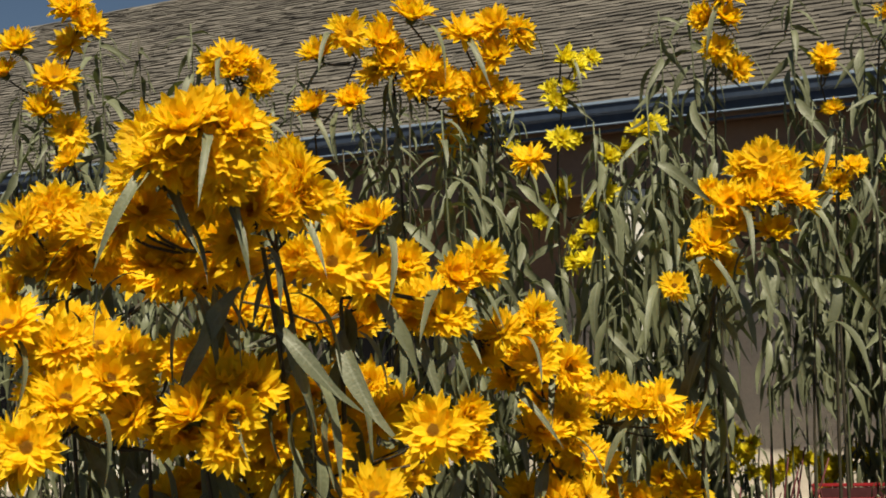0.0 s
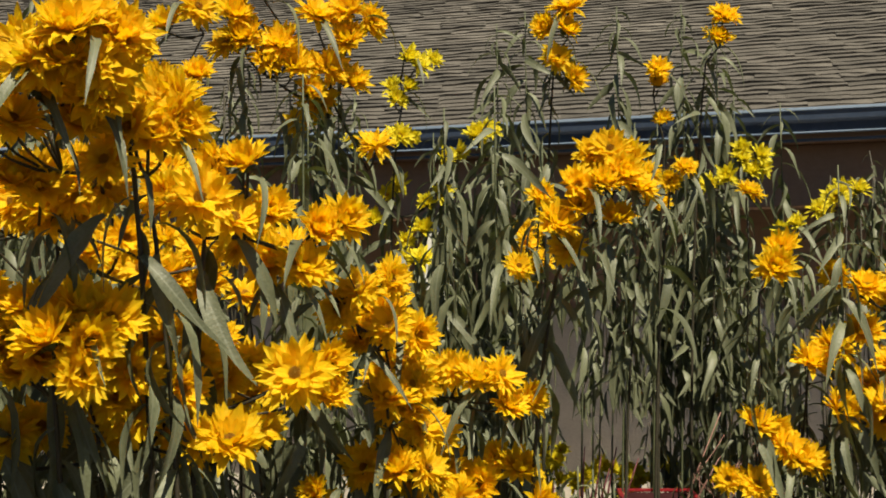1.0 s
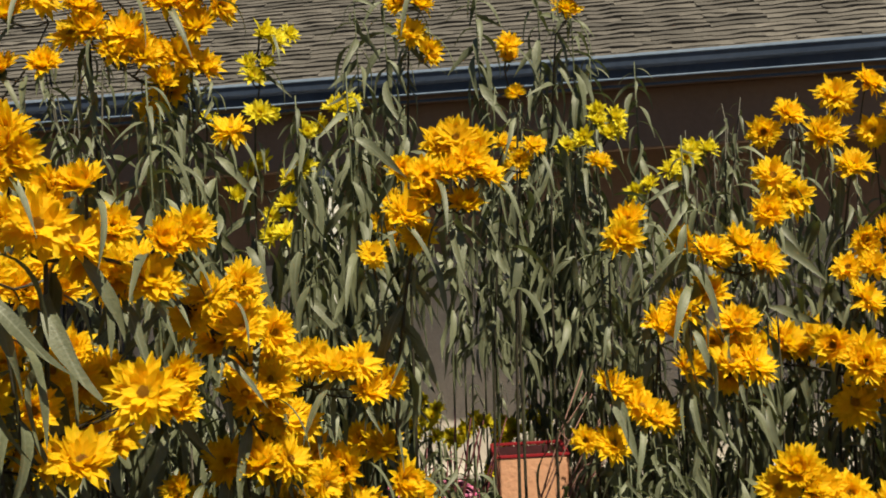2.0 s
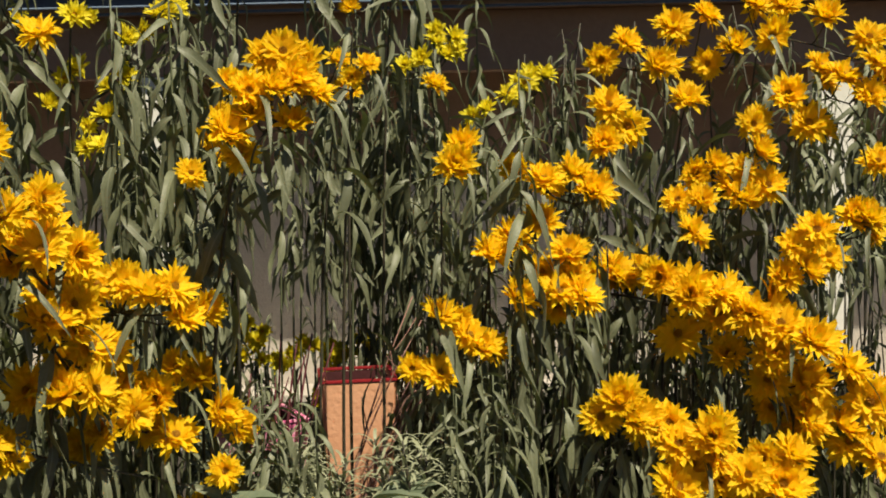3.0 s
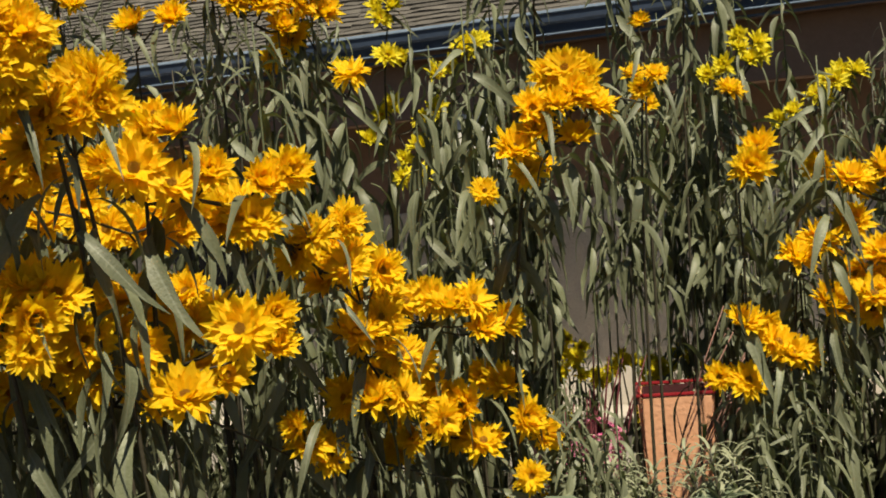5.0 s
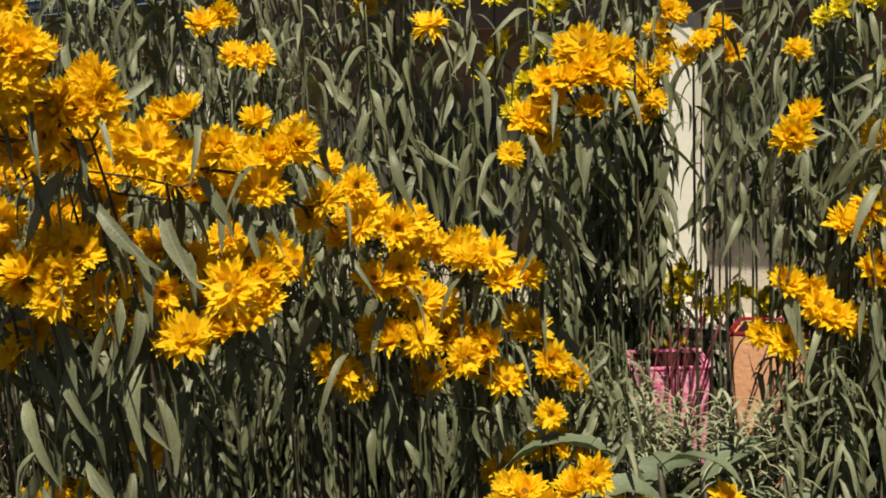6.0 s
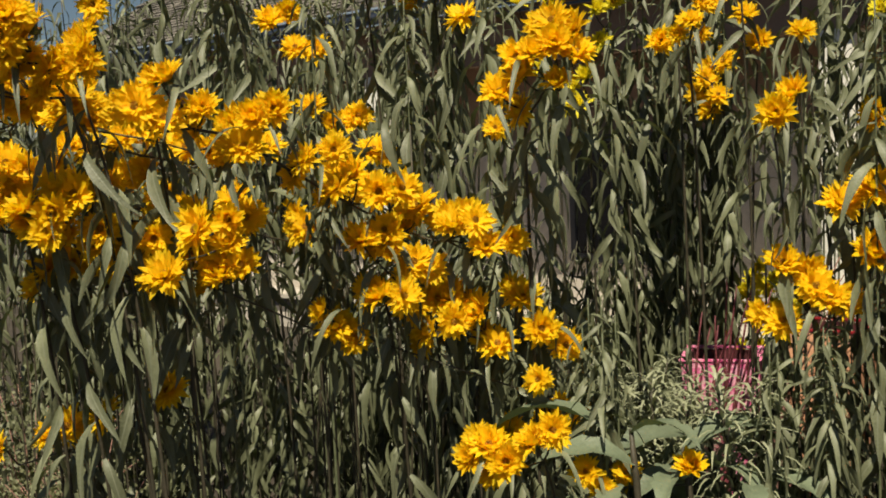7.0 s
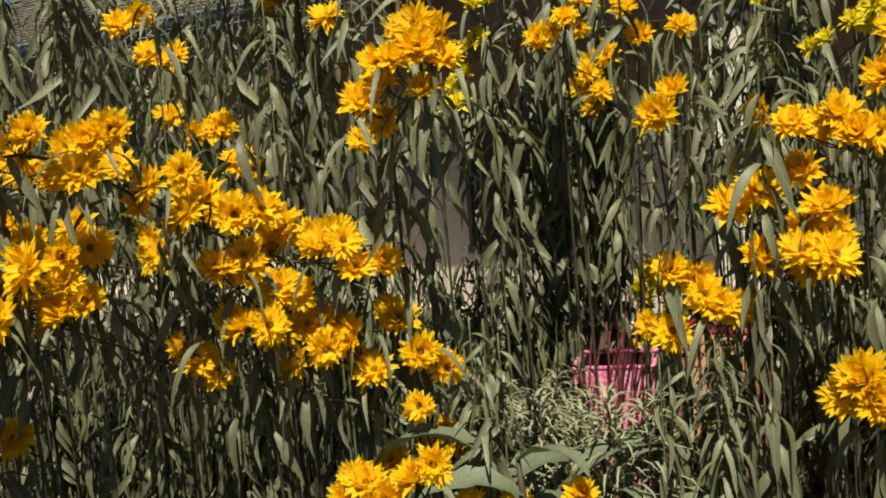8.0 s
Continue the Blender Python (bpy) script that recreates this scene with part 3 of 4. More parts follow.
    ("right_g", [(2.27, 2.70, 1.82, 1.10), (2.34, 2.75, 1.91, 1.10), (2.27, 2.80, 1.92, 1.10), (2.36, 2.60, 1.86, 1.10), (2.41, 2.50, 1.80, 1.10)]),
    ("right_h", [(2.23, 2.50, 1.59, 1.05), (2.17, 2.50, 1.66, 1.05), (2.26, 2.50, 1.73, 1.05), (2.29, 2.45, 1.70, 1.05), (2.35, 2.40, 1.73, 1.05), (2.33, 2.40, 1.65, 1.05)]),
    ("right_i", [(2.09, 2.51, 1.52, 1.00), (2.09, 2.53, 1.59, 1.00), (2.11, 2.50, 1.44, 1.00)]),
    ("right_j", [(1.87, 2.45, 1.34, 1.00), (1.93, 2.51, 1.41, 1.00), (1.98, 2.53, 1.49, 1.00), (2.03, 2.49, 1.41, 1.00), (2.01, 2.52, 1.44, 1.00)]),
    ("right_k", [(2.08, 2.31, 1.25, 1.10), (2.21, 2.40, 1.27, 1.10), (2.10, 2.30, 1.34, 1.10), (2.30, 2.42, 1.36, 1.10), (2.32, 2.40, 1.35, 1.10), (2.44, 2.50, 1.49, 1.10)]),
    ("right_spray", [(1.81, 2.72, 1.22, 1.28), (1.87, 2.72, 1.23, 1.28), (1.84, 2.42, 1.21, 1.28), (1.90, 2.38, 1.20, 1.28), (1.96, 2.35, 1.15, 1.28), (2.01, 2.31, 1.13, 1.28), (2.06, 2.26, 1.09, 1.28), (2.08, 2.32, 0.99, 1.28), (2.18, 2.29, 1.02, 1.28), (2.18, 2.31, 0.87, 1.28), (1.99, 2.35, 1.04, 1.28), (1.90, 2.45, 1.14, 1.28), (2.25, 2.30, 0.93, 1.28), (2.10, 2.33, 0.90, 1.28), (2.24, 2.25, 0.81, 1.28)]),
    ("right_low", [(1.68, 2.36, 0.94, 1.15), (1.64, 2.35, 0.94, 1.15), (1.74, 2.35, 0.92, 1.15), (1.63, 2.37, 0.98, 1.15)]),
    ("right_low_b", [(1.74, 2.31, 0.88, 1.25), (1.80, 2.27, 0.90, 1.25), (1.84, 2.30, 0.84, 1.25), (1.88, 2.25, 0.81, 1.25), (1.97, 2.25, 0.78, 1.25), (2.01, 2.27, 0.84, 1.25), (1.73, 2.30, 0.79, 1.25)]),
    ("front_a", [(0.81, 2.06, 0.86, 0.95), (0.67, 2.06, 0.82, 0.95), (0.75, 2.05, 0.82, 0.95), (0.71, 2.06, 0.85, 0.95)]),
    ("front_b", [(0.88, 2.19, 0.77, 0.85), (0.94, 2.29, 0.74, 0.85), (1.10, 2.20, 0.79, 0.85)]),
    ("front_c", [(0.73, 2.48, 0.83, 0.90), (0.62, 2.42, 0.78, 0.90), (0.80, 2.45, 0.82, 0.90), (0.71, 2.45, 0.82, 0.90)]),
    ("low_left", [(-0.22, 1.80, 0.88, 0.90), (-0.19, 1.82, 0.90, 0.90), (-0.09, 1.83, 0.93, 0.90), (-0.37, 1.80, 0.84, 0.90)]),
    ("low_left_b", [(-0.06, 2.01, 0.94, 0.95)]),
    ("low_mid", [(0.74, 2.30, 0.94, 0.80), (0.31, 2.10, 1.12, 0.80)]),
]
for kind, flowers in STALKS:
    if kind.startswith("bud"):
        sunflower(flowers, "half-open lemon yellow sunflower stalk with narrow leaves", 0.15, 0.035, True)
    elif "spray" in kind:
        sunflower(flowers, "bent sunflower stalk weighed down by a dense row of flowers", 0.17, bent=True)
    elif len(flowers) == 1:
        sunflower(flowers, "slender sunflower stalk with a single yellow flower")
    else:
        sunflower(flowers, "leafy sunflower stalk with a cluster of yellow flowers", dense=kind == "cluster", crowded=kind.startswith(("left", "upper")))

# tall stalks without flowers that stand up against the roof
for x, y, top in [(0.95, 3.46, 2.33), (1.26, 3.56, 2.38), (1.49, 3.32, 2.25), (-0.20, 2.52, 2.08), (-0.27, 2.57, 2.14), (-0.52, 2.70, 2.19), (0.85, 3.38, 2.27), (1.42, 3.42, 2.35), (0.70, 2.54, 1.91), (1.71, 3.39, 2.05), (0.58, 2.46, 1.85), (0.29, 2.15, 1.85), (0.67, 3.46, 1.96), (1.53, 3.58, 1.88), (1.57, 3.40, 2.09), (1.37, 3.52, 2.01), (1.45, 2.49, 1.74), (1.46, 3.52, 1.95), (0.42, 3.03, 1.99), (0.68, 3.21, 1.84), (0.30, 2.62, 1.90), (0.37, 2.74, 1.98), (0.33, 2.86, 2.02), (0.26, 2.76, 1.94)]:
    leafy_stalk(x, y, top, (0.0, 0.0), 0.16, 0.019, 1.38 if 0.8 < x < 1.0 else top - (0.85 if x < 0.75 else 1.15), 0.16)

# stalks behind the planters, bare below
for x, y, top in [(1.43, 3.74, 1.85), (1.50, 3.62, 1.89), (1.39, 3.56, 1.80), (1.08, 3.42, 1.78), (1.14, 3.52, 1.92), (1.19, 3.38, 1.73), (1.24, 3.50, 1.99), (1.29, 3.40, 1.85), (1.33, 3.54, 1.94), (1.38, 3.42, 1.78), (1.48, 3.46, 1.87), (2.62, 3.05, 1.85), (2.74, 3.20, 1.90), (2.84, 3.10, 1.80), (2.95, 3.25, 1.90), (2.50, 2.95, 1.70), (2.68, 2.92, 1.75), (2.80, 2.98, 1.70), (2.90, 3.00, 1.75), (1.17, 3.58, 1.56), (1.25, 3.72, 1.68), (1.36, 3.60, 1.61), (1.45, 3.68, 1.73), (1.55, 3.55, 1.59), (1.62, 3.66, 1.66)]:
    leafy_stalk(x, y, top, (0.03, -0.08), 0.15, 0.029, 1.2, 0.12)

# leafy stalks between the patterned planter and the porch
for i in range(17):
    leafy_stalk(0.66 + 0.019 * i, 3.42 + 0.3 * ((i * 0.382) % 1), 1.62 + 0.36 * ((i * 0.618) % 1), (0.02, -0.06), 0.16, 0.026, 0.75, 0.14)


def thicket(count, seed):
    """The crowd of leafy stalks that nobody could count, as one body of leaves and stems."""
    r = random.Random(seed)
    verts, faces, kinds = [], [], []

    def put(vs, fs, kind=0):
        o = len(verts)
        kinds.extend([kind] * len(fs))
        verts.extend(vs)
        faces.extend([tuple(o + i for i in f) for f in fs])

    shapes = [([v.co.copy() for v in me.vertices], [tuple(p.vertices) for p in me.polygons]) for me in LEAVES]
    places = []
    while len(places) < count:
        x, y = r.uniform(-1.5, 3.3), r.uniform(2.42, 3.7)
        if in_clearing(x, y) or (x < -0.65 and y < 3.0) or (y < 2.8 and r.random() < 0.75):
            continue
        behind = 0.6 < x < 1.55 and y >= 3.2
        if behind and r.random() < 0.75:
            continue
        top = r.uniform(0.9, 1.4) if behind else r.uniform(1.0, 1.7) + 0.12 * (y - 2.6)
        if x < 0.6 and y > 2.6:
            if r.random() < 0.68:
                continue
            top = r.uniform(1.6, 2.1)
        if x > 1.7 and y > 2.9:
            top = r.uniform(1.45, 1.95)
        for cx in (0.35, 1.45):  # stays below the flowers that stand just behind it
            for _, flowers in STALKS:
                for fx, fy, fz, _ in flowers:
                    s = (y - 0.05) / (fy - 0.05)
                    if 0.8 < s < 1.0 and abs(cx + (fx - cx) * s - x) < 0.09:
                        top = min(top, 1.45 + (fz - 1.45) * s - 0.1)
        if top > 0.9:
            places.append((x, y, top))
    for _ in range(100):  # taller ones beyond the bed's end
        y = r.uniform(3.3, 4.7)
        places.append((r.uniform(-2.6, -0.1) - 0.3 * (y - 3.3), y, r.uniform(1.85, 2.3) + 0.08 * (y - 3.3)))
    for _ in range(8):
        places.append((r.uniform(-0.05, 0.6), r.uniform(3.0, 3.5), r.uniform(1.95, 2.15)))
    low = len(places)
    while len(places) < low + 150:  # close growth in the shade below
        x, y = r.uniform(-1.9, 3.3), r.uniform(2.98, 3.6)
        if -0.65 < x < 0.64 or (x <= -0.65 and y > 3.0) or (x > 1.46 and y > 3.05):
            places.append((x, y, r.uniform(0.75, 1.15) if x > -0.65 else r.uniform(1.0, 1.3)))
    for _ in range(55):  # and under the flowers beyond the planters
        places.append((r.uniform(1.5, 2.95), r.uniform(2.95, 3.5), r.uniform(0.9, 1.15)))
    for _ in range(110):  # weeds between the bed and the porch
        places.append((r.uniform(-2.0, 1.9), r.uniform(3.9, 4.4), r.uniform(0.85, 1.05)))
    for _ in range(26):  # taller weeds before the low wall
        places.append((r.uniform(-0.3, 0.82), r.uniform(3.35, 3.9), r.uniform(0.9, 1.2)))
    for x, y, top in places:
        pts = bezier((x + r.uniform(-0.16, 0.16), y, 0), (x + r.uniform(-0.14, 0.14), y, top * 0.55), (x + r.uniform(-0.1, 0.1), y + r.uniform(-0.1, 0.08), top), 7)
        put(*tube(pts, [0.0034] * 6 + [0.0022], 4), 1)
        whole = total(pts)
        s, yaw = max(0.15, whole - (1.0 if top < 1.16 or (x < -0.65 and top < 1.31) or (y > 3.28 and x < 0) else r.uniform(0.25, 0.45))), r.uniform(0, 6.28)
        while s < whole:
            left = whole - s
            size = 0.165 * r.uniform(0.6, 1.25) * min(1.0, 0.4 + 0.6 * left / 0.35)
            vs, fs = shapes[r.choice(ARCHED if top > 1.9 and left < 0.3 else (1, 2, 4) + HANGING if left < 0.25 else HANGING)]
            m = Matrix.Translation(along(pts, s)) @ Matrix.Rotation(yaw, 4, "Z") @ Matrix.Rotation(r.gauss(0, 0.42), 4, "X") @ Matrix.Scale(size, 4)
            put([m @ v for v in vs], fs)
            yaw += 2.4 + r.uniform(-0.3, 0.3)
            s += (0.028 if top > 1.6 else 0.022) * r.uniform(0.7, 1.3) * (0.7 if left < 0.25 else 1.0)
    heads = [f for _, flowers in STALKS for f in flowers]
    for fx, fy, fz, _ in heads:  # the leaves crowded behind the flower heads
        for _ in range(0 if fz > 1.7 else 7 if fy < 2.5 else 3):
            at = Vector((fx + r.uniform(-0.11, 0.11), fy + r.uniform(0.08, 0.30), fz + r.uniform(-0.18, -0.01)))
            if any(h[1] > at.y and abs(h[0] - at.x) < 0.08 and abs(h[2] + 0.05 - at.z) < 0.11 for h in heads):
                continue
            vs, fs = shapes[r.choice(ARCHED + HANGING)]
            m = Matrix.Translation(at) @ Matrix.Rotation(r.uniform(0, 6.28), 4, "Z") @ Matrix.Rotation(r.gauss(0, 0.4), 4, "X") @ Matrix.Scale(r.uniform(0.10, 0.16), 4)
            put([m @ v for v in vs], fs)
    count = 0
    while count < 560:  # the canopy that the flowers stand on
        x = r.uniform(-0.75, 3.1)
        if 0.6 < x < 1.4:
            continue
        front = 2.12 if x < 1 else 2.62
        at = Vector((x, front + r.uniform(0, 0.35), r.uniform(1.12, 1.55)))
        count += 1
        if any(h[1] > at.y and abs(h[0] - at.x) < 0.08 and abs(h[2] + 0.05 - at.z) < 0.11 for h in heads):
            continue
        vs, fs = shapes[r.choice(ARCHED + HANGING)]
        m = Matrix.Translation(at) @ Matrix.Rotation(r.uniform(0, 6.28), 4, "Z") @ Matrix.Rotation(r.gauss(0, 0.4), 4, "X") @ Matrix.Scale(r.uniform(0.12, 0.19), 4)
        put([m @ v for v in vs], fs)
        if count % 6 == 0:
            put(*tube(bezier((at.x, at.y, 0), (at.x, at.y, at.z * 0.6), at, 5), [0.0034, 0.0034, 0.003, 0.0026, 0.002], 4), 1)
    me = mesh("leaf_thicket", verts, faces, M_THICKET, True)
    me.materials.append(M_STEM)
    me.polygons.foreach_set("material_index", kinds)
    return me


tagged(new("leaf_thicket", thicket(80, 5)), "dense grey-green thicket of drooping sunflower leaves", "foliage", kind="stuff")

# ---- planters among the plants ----
def planter(name, x, y, turn, top, width, height, body, rim, label):
    """A tall square planter that narrows downwards, with a flat rim, filled with soil."""
    thing = new(name)
    thing.matrix_basis = pose(x, y, 0, 0, 0, turn)
    h, b = width / 2, width * 0.24
    t = 0.014
    rows = [(0, b), (top - 0.012, h - 0.006), (top - 0.012, h - 0.006 - t), (top - 0.06, h - 0.012 - t)]
    verts = [(sx * r, sy * r, z) for z, r in rows for sx, sy in ((-1, -1), (1, -1), (1, 1), (-1, 1))]
    faces = [(4 * i + k, 4 * i + (k + 1) % 4, 4 * i + 4 + (k + 1) % 4, 4 * i + 4 + k) for i in range(3) for k in range(4)] + [(3, 2, 1, 0), (12, 13, 14, 15)]
    bm = bmesh.new()
    vs = [bm.verts.new(v) for v in verts]
    for f in faces:
        bm.faces.new([vs[i] for i in f])
    bmesh.ops.bevel(bm, geom=[e for e in bm.edges if abs(e.verts[0].co.z - e.verts[1].co.z) > 0.2], offset=0.008, segments=2, affect="EDGES")
    part("body", from_bm("body", bm, body), thing)
    bm = bmesh.new()
    e = h - 0.003
    for x0, x1, y0, y1 in ((-e, e, -e, -e + 0.014), (-e, e, e - 0.014, e), (-e, -e + 0.014, -e + 0.015, e - 0.015), (e - 0.014, e, -e + 0.015, e - 0.015)):
        box(bm, x0, x1, y0, y1, top - 0.008, top, 0.002)
    part("rim", from_bm("rim", bm, rim), thing, None, "")
    bm = bmesh.new()
    e = h - 0.024
    for x0, x1, y0, y1 in ((-e, e, -e, -e + 0.003), (-e, e, e - 0.003, e), (-e, -e + 0.003, -e + 0.004, e - 0.004), (e - 0.003, e, -e + 0.004, e - 0.004)):
        box(bm, x0, x1, y0, y1, top - 0.075, top - 0.009)
    part("liner", from_bm("liner", bm, M_MAROON), thing)
    bm = bmesh.new()
    bmesh.ops.create_grid(bm, x_segments=8, y_segments=8, size=h - 0.026)
    for v in bm.verts:
        v.co.z = top - 0.055 + 0.012 * noise.noise(v.co * 30)
    part("soil", from_bm("soil", bm, M_SOIL, True), thing)
    return tagged(thing, label, "planter")


planter("planter", 1.28, 3.30, -12, 0.913, 0.2255, 0.913, M_TERRA, M_RED, "tall tapered terracotta planter with a red rim")
pink = planter("planter", 0.98, 3.25, 6, 0.83, 0.235, 0.83, M_POT_PINK, M_POT_PINK, "tapered planter with a pink and white flower pattern")


def dry_stems():
    """Leafless reddish stems that rise beside the planters and lean over them."""
    r = random.Random(3)
    thing = new("dry_plant")
    for i in range(8):
        base = Vector((1.08 + r.uniform(-0.05, 0.05), 3.01 + r.uniform(-0.03, 0.03), 0.0))
        top = Vector((1.37 + r.uniform(-0.09, 0.13), 2.93 + r.uniform(-0.06, 0.06), r.uniform(0.95, 1.20)))
        line = bezier(base, Vector((base.x + 0.02, base.y, 0.62)), top, 8)
        stem = part("stem", mesh("stem", *tube(line, [0.0040, 0.0040, 0.0038, 0.0034, 0.003, 0.0026, 0.002, 0.0014], 5), M_DRY, True), thing)
        for k in range(3):
            p = line[4 + k]
            tip = p + Vector((r.uniform(-0.06, 0.08), r.uniform(-0.05, 0.04), r.uniform(0.03, 0.10)))
            part("twig", mesh("twig", *tube(bezier(p, (p + tip) / 2 + Vector((0, 0, -0.01)), tip, 4), [0.0018, 0.0016, 0.0014, 0.001], 4), M_DRY, True), stem)
    return tagged(thing, "dry reddish leafless stems leaning over the planters", "dead plant")


def red_stems():
    """Dark red bare stems that stand up out of the patterned planter."""
    r = random.Random(17)
    thing = new("red_stem_plant")
    for _ in range(11):
        base = Vector((0.97 + r.uniform(-0.06, 0.07), 3.10 + r.uniform(-0.02, 0.02), 0.60))
        top = base + Vector((r.uniform(-0.02, 0.12), r.uniform(-0.05, 0.03), r.uniform(0.30, 0.48)))
        part("stem", mesh("stem", *tube(bezier(base, (base + top) / 2 + Vector((-0.01, 0, 0.02)), top, 7), [0.0042, 0.004, 0.0038, 0.0034, 0.003, 0.0024, 0.0014], 5), M_WINE, True), thing)
    crown = Vector((0.97, 3.10, 0.0))
    part("root_stem", mesh("root_stem", *tube(bezier(crown, crown + Vector((0, 0, 0.3)), crown + Vector((0, 0, 0.62)), 5), [0.03, 0.03, 0.04, 0.055, 0.05], 7), M_WINE, True), thing)
    return tagged(thing, "dark red upright bare stems before the patterned planter", "plant")


dry_stems()
red_stems()

# ---- low yellow flowers in front of the porch ----
LOW_FLOWERS = [(1.01, 3.65, 0.93), (1.16, 3.65, 0.92), (1.12, 3.65, 0.90), (1.20, 3.65, 0.95), (1.29, 3.65, 0.92), (1.31, 3.65, 0.89), (1.37, 3.65, 0.91), (1.45, 3.65, 0.89), (1.48, 3.65, 0.87), (1.43, 3.65, 0.93), (1.01, 3.65, 0.99), (1.08, 3.65, 1.00), (1.26, 3.70, 0.77), (1.31, 3.70, 0.74), (0.85, 3.70, 0.82), (0.92, 3.70, 0.80), (0.99, 3.70, 0.76)]


def low_plant(spots, seed):
    """A low plant with lemon yellow flower heads on thin stems."""
    r = random.Random(seed)
    thing = new("yellow_flower_plant")
    for x, y, z in spots:
        h = Vector((x, y, z))
        foot = Vector((x + r.uniform(-0.08, 0.08), h.y + 0.08, 0.0))
        part("stem", mesh("stem", *tube(bezier(foot, (foot.x, foot.y, z * 0.6), h, 7), [0.004] * 5 + [0.003, 0.002], 5), M_STEM, True), thing)
        for k in range(3):
            p = h + (Vector((r.uniform(-0.05, 0.05), r.uniform(-0.03, 0.03), r.uniform(-0.035, 0.035))) if k else Vector((0, 0, 0)))
            add_flower(thing, p, r.uniform(0.030, 0.042), Vector((r.uniform(-0.5, 0.5), -1, r.uniform(0.1, 0.9))).normalized(), LEMON)
        for k in range(12):
            t = r.uniform(0.25, 0.95)
            add_leaf(thing, foot.lerp(h, t), r.uniform(0, 6.28), r.uniform(0.08, 0.15), ARCHED + HANGING, r.uniform(-0.3, 0.3))
    return tagged(thing, "low green plant topped with small lemon yellow flowers", "flower plant", "low yellow flowers")


for i in range(0, len(LOW_FLOWERS), 3):
    low_plant(LOW_FLOWERS[i:i + 3], 20 + i)


# ---- stalks set with fine curling leaves ----
def needle_plant(x, y, top, seed):
    r = random.Random(seed)
    thing = new("needle_leaf_plant")
    line = bezier((x, y, 0), (x, y, top * 0.6), (x + r.uniform(-0.08, 0.08), y + r.uniform(-0.06, 0.04), top), 10)
    part("stem", mesh("stem", *tube(line, [0.004] * 9 + [0.002], 5), M_STEM, True), thing)
    verts, faces = [], []
    s, yaw, whole = 0.25, r.uniform(0, 6.28), total(line)
    while s < whole:
        left = whole - s
        ln, p = r.uniform(0.15, 0.23) * min(1.0, 0.35 + 2.5 * left), along(line, s)
        out, side = Vector((math.cos(yaw), math.sin(yaw), 0)), Vector((-math.sin(yaw), math.cos(yaw), 0))
        o = len(verts)
        q = p.copy()
        for k in range(6):
            a = radians(62 - 24 * k)
            half = 0.0038 * (0.7, 1, 1, 0.9, 0.6, 0.1)[k]
            verts += [q + side * half, q - side * half]
            q = q + (out * math.cos(a) + Vector((0, 0, math.sin(a)))) * ln / 5
        faces += [(o + 2 * k, o + 2 * k + 1, o + 2 * k + 3, o + 2 * k + 2) for k in range(5)]
        yaw += 2.4
        s += 0.0075
    part("foliage", mesh("foliage", verts, faces, M_NEEDLE, True), thing)
    return tagged(thing, "upright green stalk with dense fine curling leaves", "plant", "fine-leaved stalks")


spots = random.Random(8)
for i in range(26):  # beside the patterned planter
    needle_plant(spots.uniform(0.80, 0.97), spots.uniform(2.5, 2.8), spots.uniform(0.78, 0.93), 60 + i)
for i in range(5):
    needle_plant(spots.uniform(1.14, 1.28), spots.uniform(2.4, 2.6), spots.uniform(0.88, 0.96), 160 + i)
for i in range(22):
    needle_plant(spots.uniform(0.84, 1.04), spots.uniform(2.5, 2.7), spots.uniform(0.66, 0.84), 80 + i)
for i in range(6):  # leafy stalks before the patterned planter
    leafy_stalk(spots.uniform(0.79, 0.91), spots.uniform(2.2, 2.4), spots.uniform(1.03, 1.13), (0.0, 0.0), 0.18, 0.024)
for i in range(6):
    leafy_stalk(spots.uniform(0.86, 0.95), spots.uniform(2.88, 3.04), spots.uniform(0.86, 0.98), (0.0, 0.0), 0.14, 0.03, 0.45)
for i in range(8):
    leafy_stalk(spots.uniform(0.95, 1.07), spots.uniform(2.45, 2.53), spots.uniform(0.74, 0.80), (0.0, 0.0), 0.15, 0.024, 0.35)
for i in range(10):  # leafy weeds at the foot of the planters
    leafy_stalk(spots.uniform(1.0, 1.26), spots.uniform(2.3, 2.5), spots.uniform(0.58, 0.70), (0.0, 0.0), 0.15, 0.024)
for i in range(8):
    leafy_stalk(spots.uniform(1.30, 1.41), spots.uniform(2.6, 2.75), spots.uniform(0.92, 1.05), (0.0, 0.0), 0.16, 0.024, 0.3)
for i in range(7):  # taller leafy stalks beside the terracotta planter
    leafy_stalk(spots.uniform(1.22, 1.36), spots.uniform(2.3, 2.5), spots.uniform(0.98, 1.10), (0.0, 0.0), 0.19, 0.022)


# ---- broad-leaved plants at the front ----
def broad_leaf(r, length):
    """A large oval leaf with a wavy edge, of the given length along +x, sinking at its tip."""
    verts, faces = [], []
    n = 10
    x = z = 0.0
    for k in range(n + 1):
        t = k / n
        a = radians(45 - 85 * t)
        if k:
            x += math.cos(a) / n
            z += math.sin(a) / n
        half = 0.15 * math.sin(math.pi * min(1, 0.04 + t * 0.96)) ** 0.7 * (1 + 0.13 * math.sin(9 * t * math.pi))
        for s in (-1, -0.5, 0, 0.5, 1):
            verts.append((x * length, s * half * length, (z + abs(s) * half * 0.35 + 0.012 * math.sin(14 * t + 3 * s)) * length))
    for k in range(n):
        for s in range(4):
            faces.append((5 * k + s, 5 * k + s + 1, 5 * k + 6 + s, 5 * k + 5 + s))
    return mesh("leaf", verts, faces, M_BROAD, True)


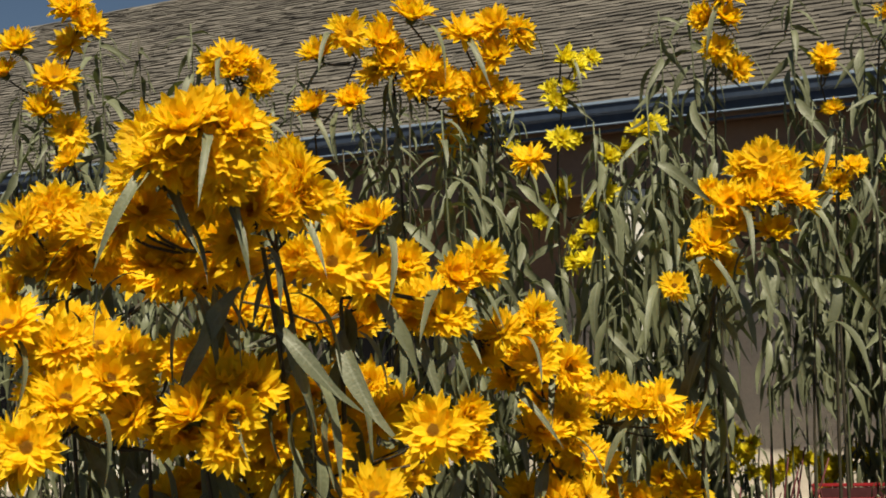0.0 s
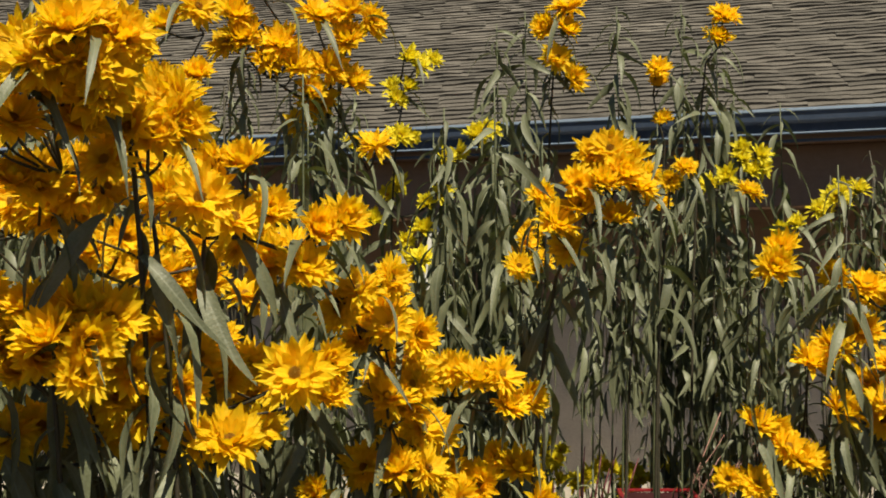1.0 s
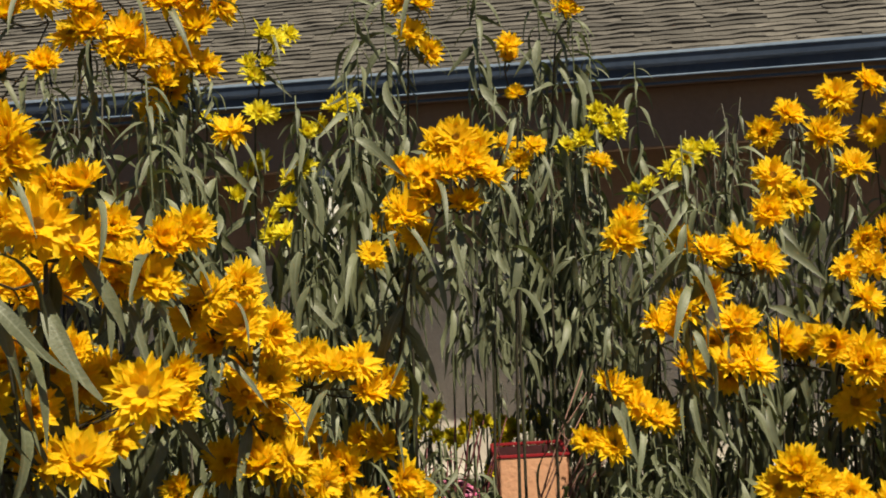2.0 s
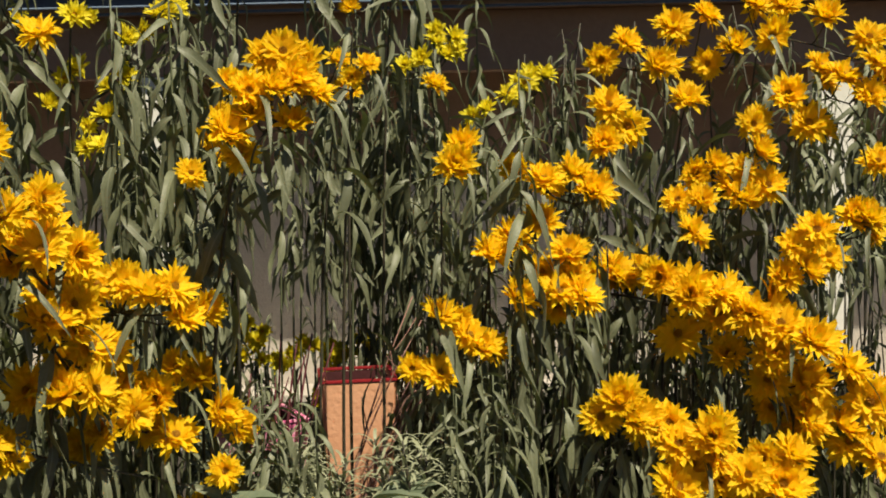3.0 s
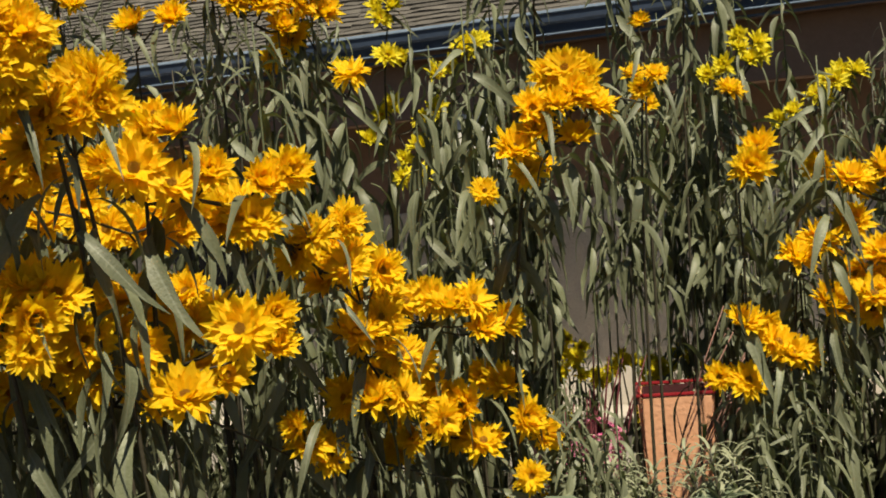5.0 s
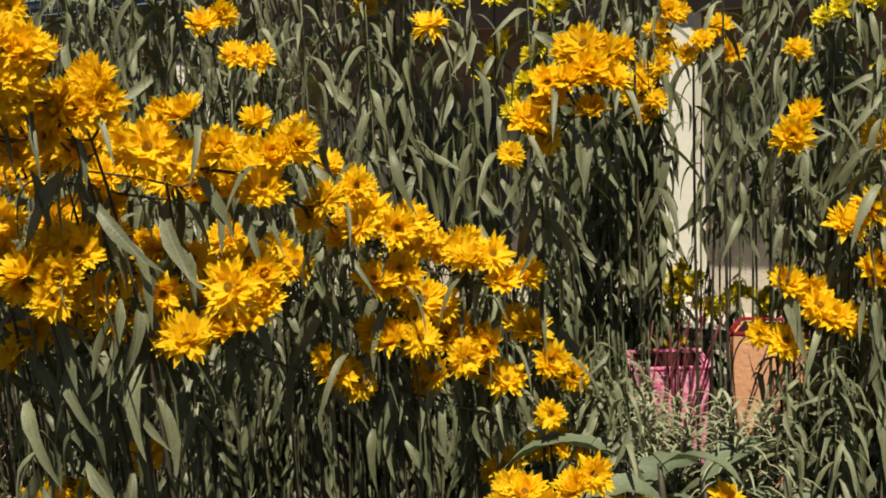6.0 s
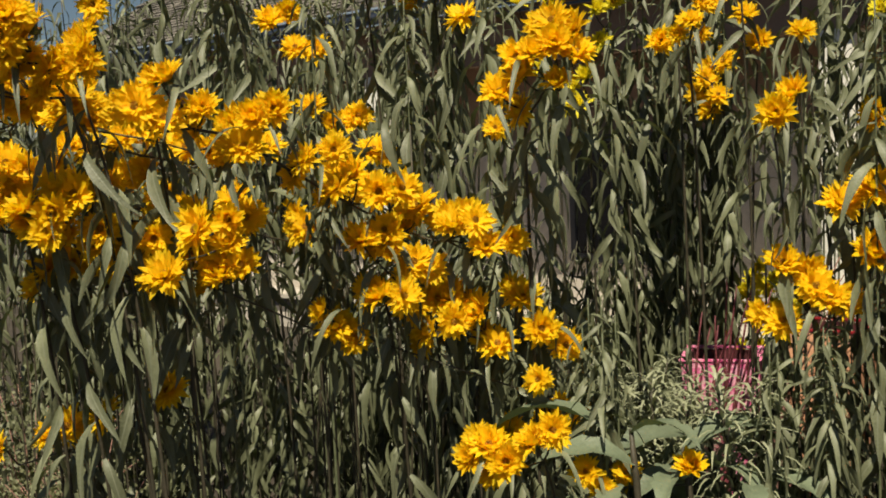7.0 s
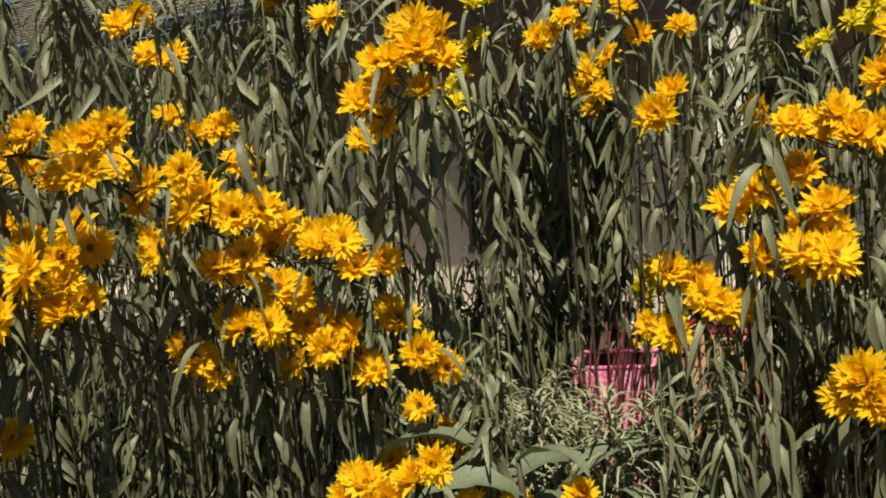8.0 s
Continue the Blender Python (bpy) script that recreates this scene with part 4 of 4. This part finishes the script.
BROAD = [broad_leaf(None, 1.0)]


def broad_plant(x, y, top, seed):
    r = random.Random(seed)
    thing = new("broad_leaf_plant")
    line = bezier((x, y, 0), (x, y, top * 0.6), (x + r.uniform(-0.05, 0.05), y, top), 8)
    part("stem", mesh("stem", *tube(line, [0.008] * 7 + [0.005], 6), M_STEM, True), thing)
    yaw = r.uniform(0, 6.28)
    for k in range(9):
        m = Matrix.Translation(along(line, total(line) * (0.35 + 0.08 * k))) @ Matrix.Rotation(yaw, 4, "Z") @ Matrix.Rotation(r.uniform(-0.3, 0.3), 4, "X") @ Matrix.Scale(r.uniform(0.18, 0.30), 4)
        part("leaf", BROAD[0], thing, m)
        yaw += 2.2 + r.uniform(-0.3, 0.3)
    return tagged(thing, "stout plant with large grey-green wavy leaves", "plant", "broad-leaved plants")


for i, (x, y, top) in enumerate([(1.00, 2.22, 0.86), (1.10, 2.32, 0.80), (0.91, 2.28, 0.84), (1.19, 2.16, 0.72), (1.06, 2.42, 0.72), (1.15, 2.48, 0.74)]):
    broad_plant(x, y, top, 90 + i)


# ---- low shrub and stones beside the bed ----
def shrub(x, y, radius, height, seed):
    """Many thin twigs set with tiny leaves."""
    r = random.Random(seed)
    thing = new("low_shrub")
    tv, tf, lv, lf = [], [], [], []
    for _ in range(46):
        a, rr = r.uniform(0, 6.28), radius * math.sqrt(r.random())
        tip = Vector((x + rr * math.cos(a), y + rr * math.sin(a), height * r.uniform(0.55, 1.0) * (1 - 0.35 * (rr / radius) ** 2)))
        line = bezier((x + 0.25 * rr * math.cos(a), y + 0.25 * rr * math.sin(a), 0), (x + 0.5 * rr * math.cos(a), y + 0.5 * rr * math.sin(a), tip.z * 0.7), tip, 6)
        v, f = tube(line, [0.004, 0.0035, 0.003, 0.0025, 0.002, 0.0014], 4)
        o = len(tv)
        tv.extend(v)
        tf.extend([tuple(o + i for i in q) for q in f])
        for _ in range(70):
            p = along(line, total(line) * r.uniform(0.35, 1.0)) + Vector((r.uniform(-1, 1), r.uniform(-1, 1), r.uniform(-1, 1))) * 0.03
            u = Vector((r.uniform(-1, 1), r.uniform(-1, 1), r.uniform(-0.2, 1))).normalized()
            w = u.orthogonal().normalized()
            o = len(lv)
            ln = r.uniform(0.014, 0.024)
            lv.extend([p, p + u * ln * 0.5 + w * ln * 0.28, p + u * ln, p + u * ln * 0.5 - w * ln * 0.28])
            lf.append((o, o + 1, o + 2, o + 3))
    part("branch", mesh("branch", tv, tf, M_DRY, True), thing)
    part("foliage", mesh("foliage", lv, lf, M_SHRUB), thing)
    return tagged(thing, "low dry shrub with tiny pale green leaves", "shrub", "low shrubs")


for i, (x, y, rad, h) in enumerate([(-1.45, 3.0, 0.5, 0.75), (-1.0, 2.75, 0.35, 0.62), (-1.9, 3.6, 0.55, 0.7), (-1.55, 2.5, 0.35, 0.5), (-2.3, 3.1, 0.5, 0.65)]):
    shrub(x, y, rad, h, 130 + i)


def stone(x, y, size, seed):
    bm = bmesh.new()
    bmesh.ops.create_icosphere(bm, subdivisions=3, radius=1.0)
    for v in bm.verts:
        n = v.co.normalized()
        v.co *= 1 + 0.22 * noise.noise(n * 1.6 + Vector((seed, 0, 0))) + 0.05 * noise.noise(n * 6)
        v.co.x *= size
        v.co.y *= size * 0.8
        v.co.z *= size * 0.45
    ob = new("stone", from_bm("stone", bm, M_STONE, True))
    ob.matrix_basis = pose(x, y, size * 0.22, 0, 0, seed * 50)
    return tagged(ob, "pale weathered garden stone half sunk in soil", "stone", "edging stones")


for i, (x, y, size) in enumerate([(-0.95, 2.55, 0.17), (-1.25, 2.35, 0.20), (-0.7, 2.3, 0.13), (-1.6, 2.15, 0.22), (-1.0, 2.05, 0.15), (-2.0, 2.5, 0.24), (-0.55, 2.6, 0.12)]):
    stone(x, y, size, i + 1)

# ---- shingles, last ----
def shingle_mesh(i):
    """One tab: a thin wedge, thicker and a little ragged at its lower edge; x along the eave, y up the slope."""
    r = random.Random(200 + i)
    w, e = 0.32, 0.125
    n = 4
    verts, faces = [], []
    for k in range(n + 1):
        x = w * k / n
        low = r.uniform(-0.011, 0.011)
        verts += [(x, low, 0.0), (x, low, 0.021 + r.uniform(-0.006, 0.006)), (x, e, 0.004), (x, e, 0.0)]
    for k in range(n):
        for a in range(4):
            b = (a + 1) % 4
            faces.append((4 * k + a, 4 * k + b, 4 * k + 4 + b, 4 * k + 4 + a))
    faces += [(0, 1, 2, 3), (4 * n + 3, 4 * n + 2, 4 * n + 1, 4 * n)]
    return mesh("shingle", verts, faces, M_SHINGLE)


SHINGLES = [shingle_mesh(i) for i in range(6)]
slope = math.atan2(RIDGE - EAVE - 0.03, SLOPE_RUN)
length = math.hypot(SLOPE_RUN, RIDGE - EAVE - 0.03)
rows = int(length / 0.066)
r = random.Random(77)
near_count = 0
rest_v, rest_f = [], []
for j in range(rows):
    x = X0 - 0.3 + (r.uniform(0, 0.32))
    while x < X1:
        m = Matrix.Translation((x, 0, EAVE + 0.032)) @ Matrix.Rotation(slope, 4, "X") @ Matrix.Translation((0, j * 0.066 - 0.02, 0.003 + r.uniform(0, 0.004))) @ Matrix.Rotation(r.uniform(-0.012, 0.012), 4, "Z")
        me = r.choice(SHINGLES)
        if -0.6 < x < 3.4 and j < 24 and near_count < 300:
            part("shingle", me, roof, m)
            near_count += 1
        else:
            o = len(rest_v)
            rest_v.extend([m @ v.co for v in me.vertices])
            rest_f.extend([tuple(o + i for i in p.vertices) for p in me.polygons])
        x += 0.32
tagged(part("shingle_field", mesh("shingle_field", rest_v, rest_f, M_SHINGLE_FIELD), roof), kind="stuff")
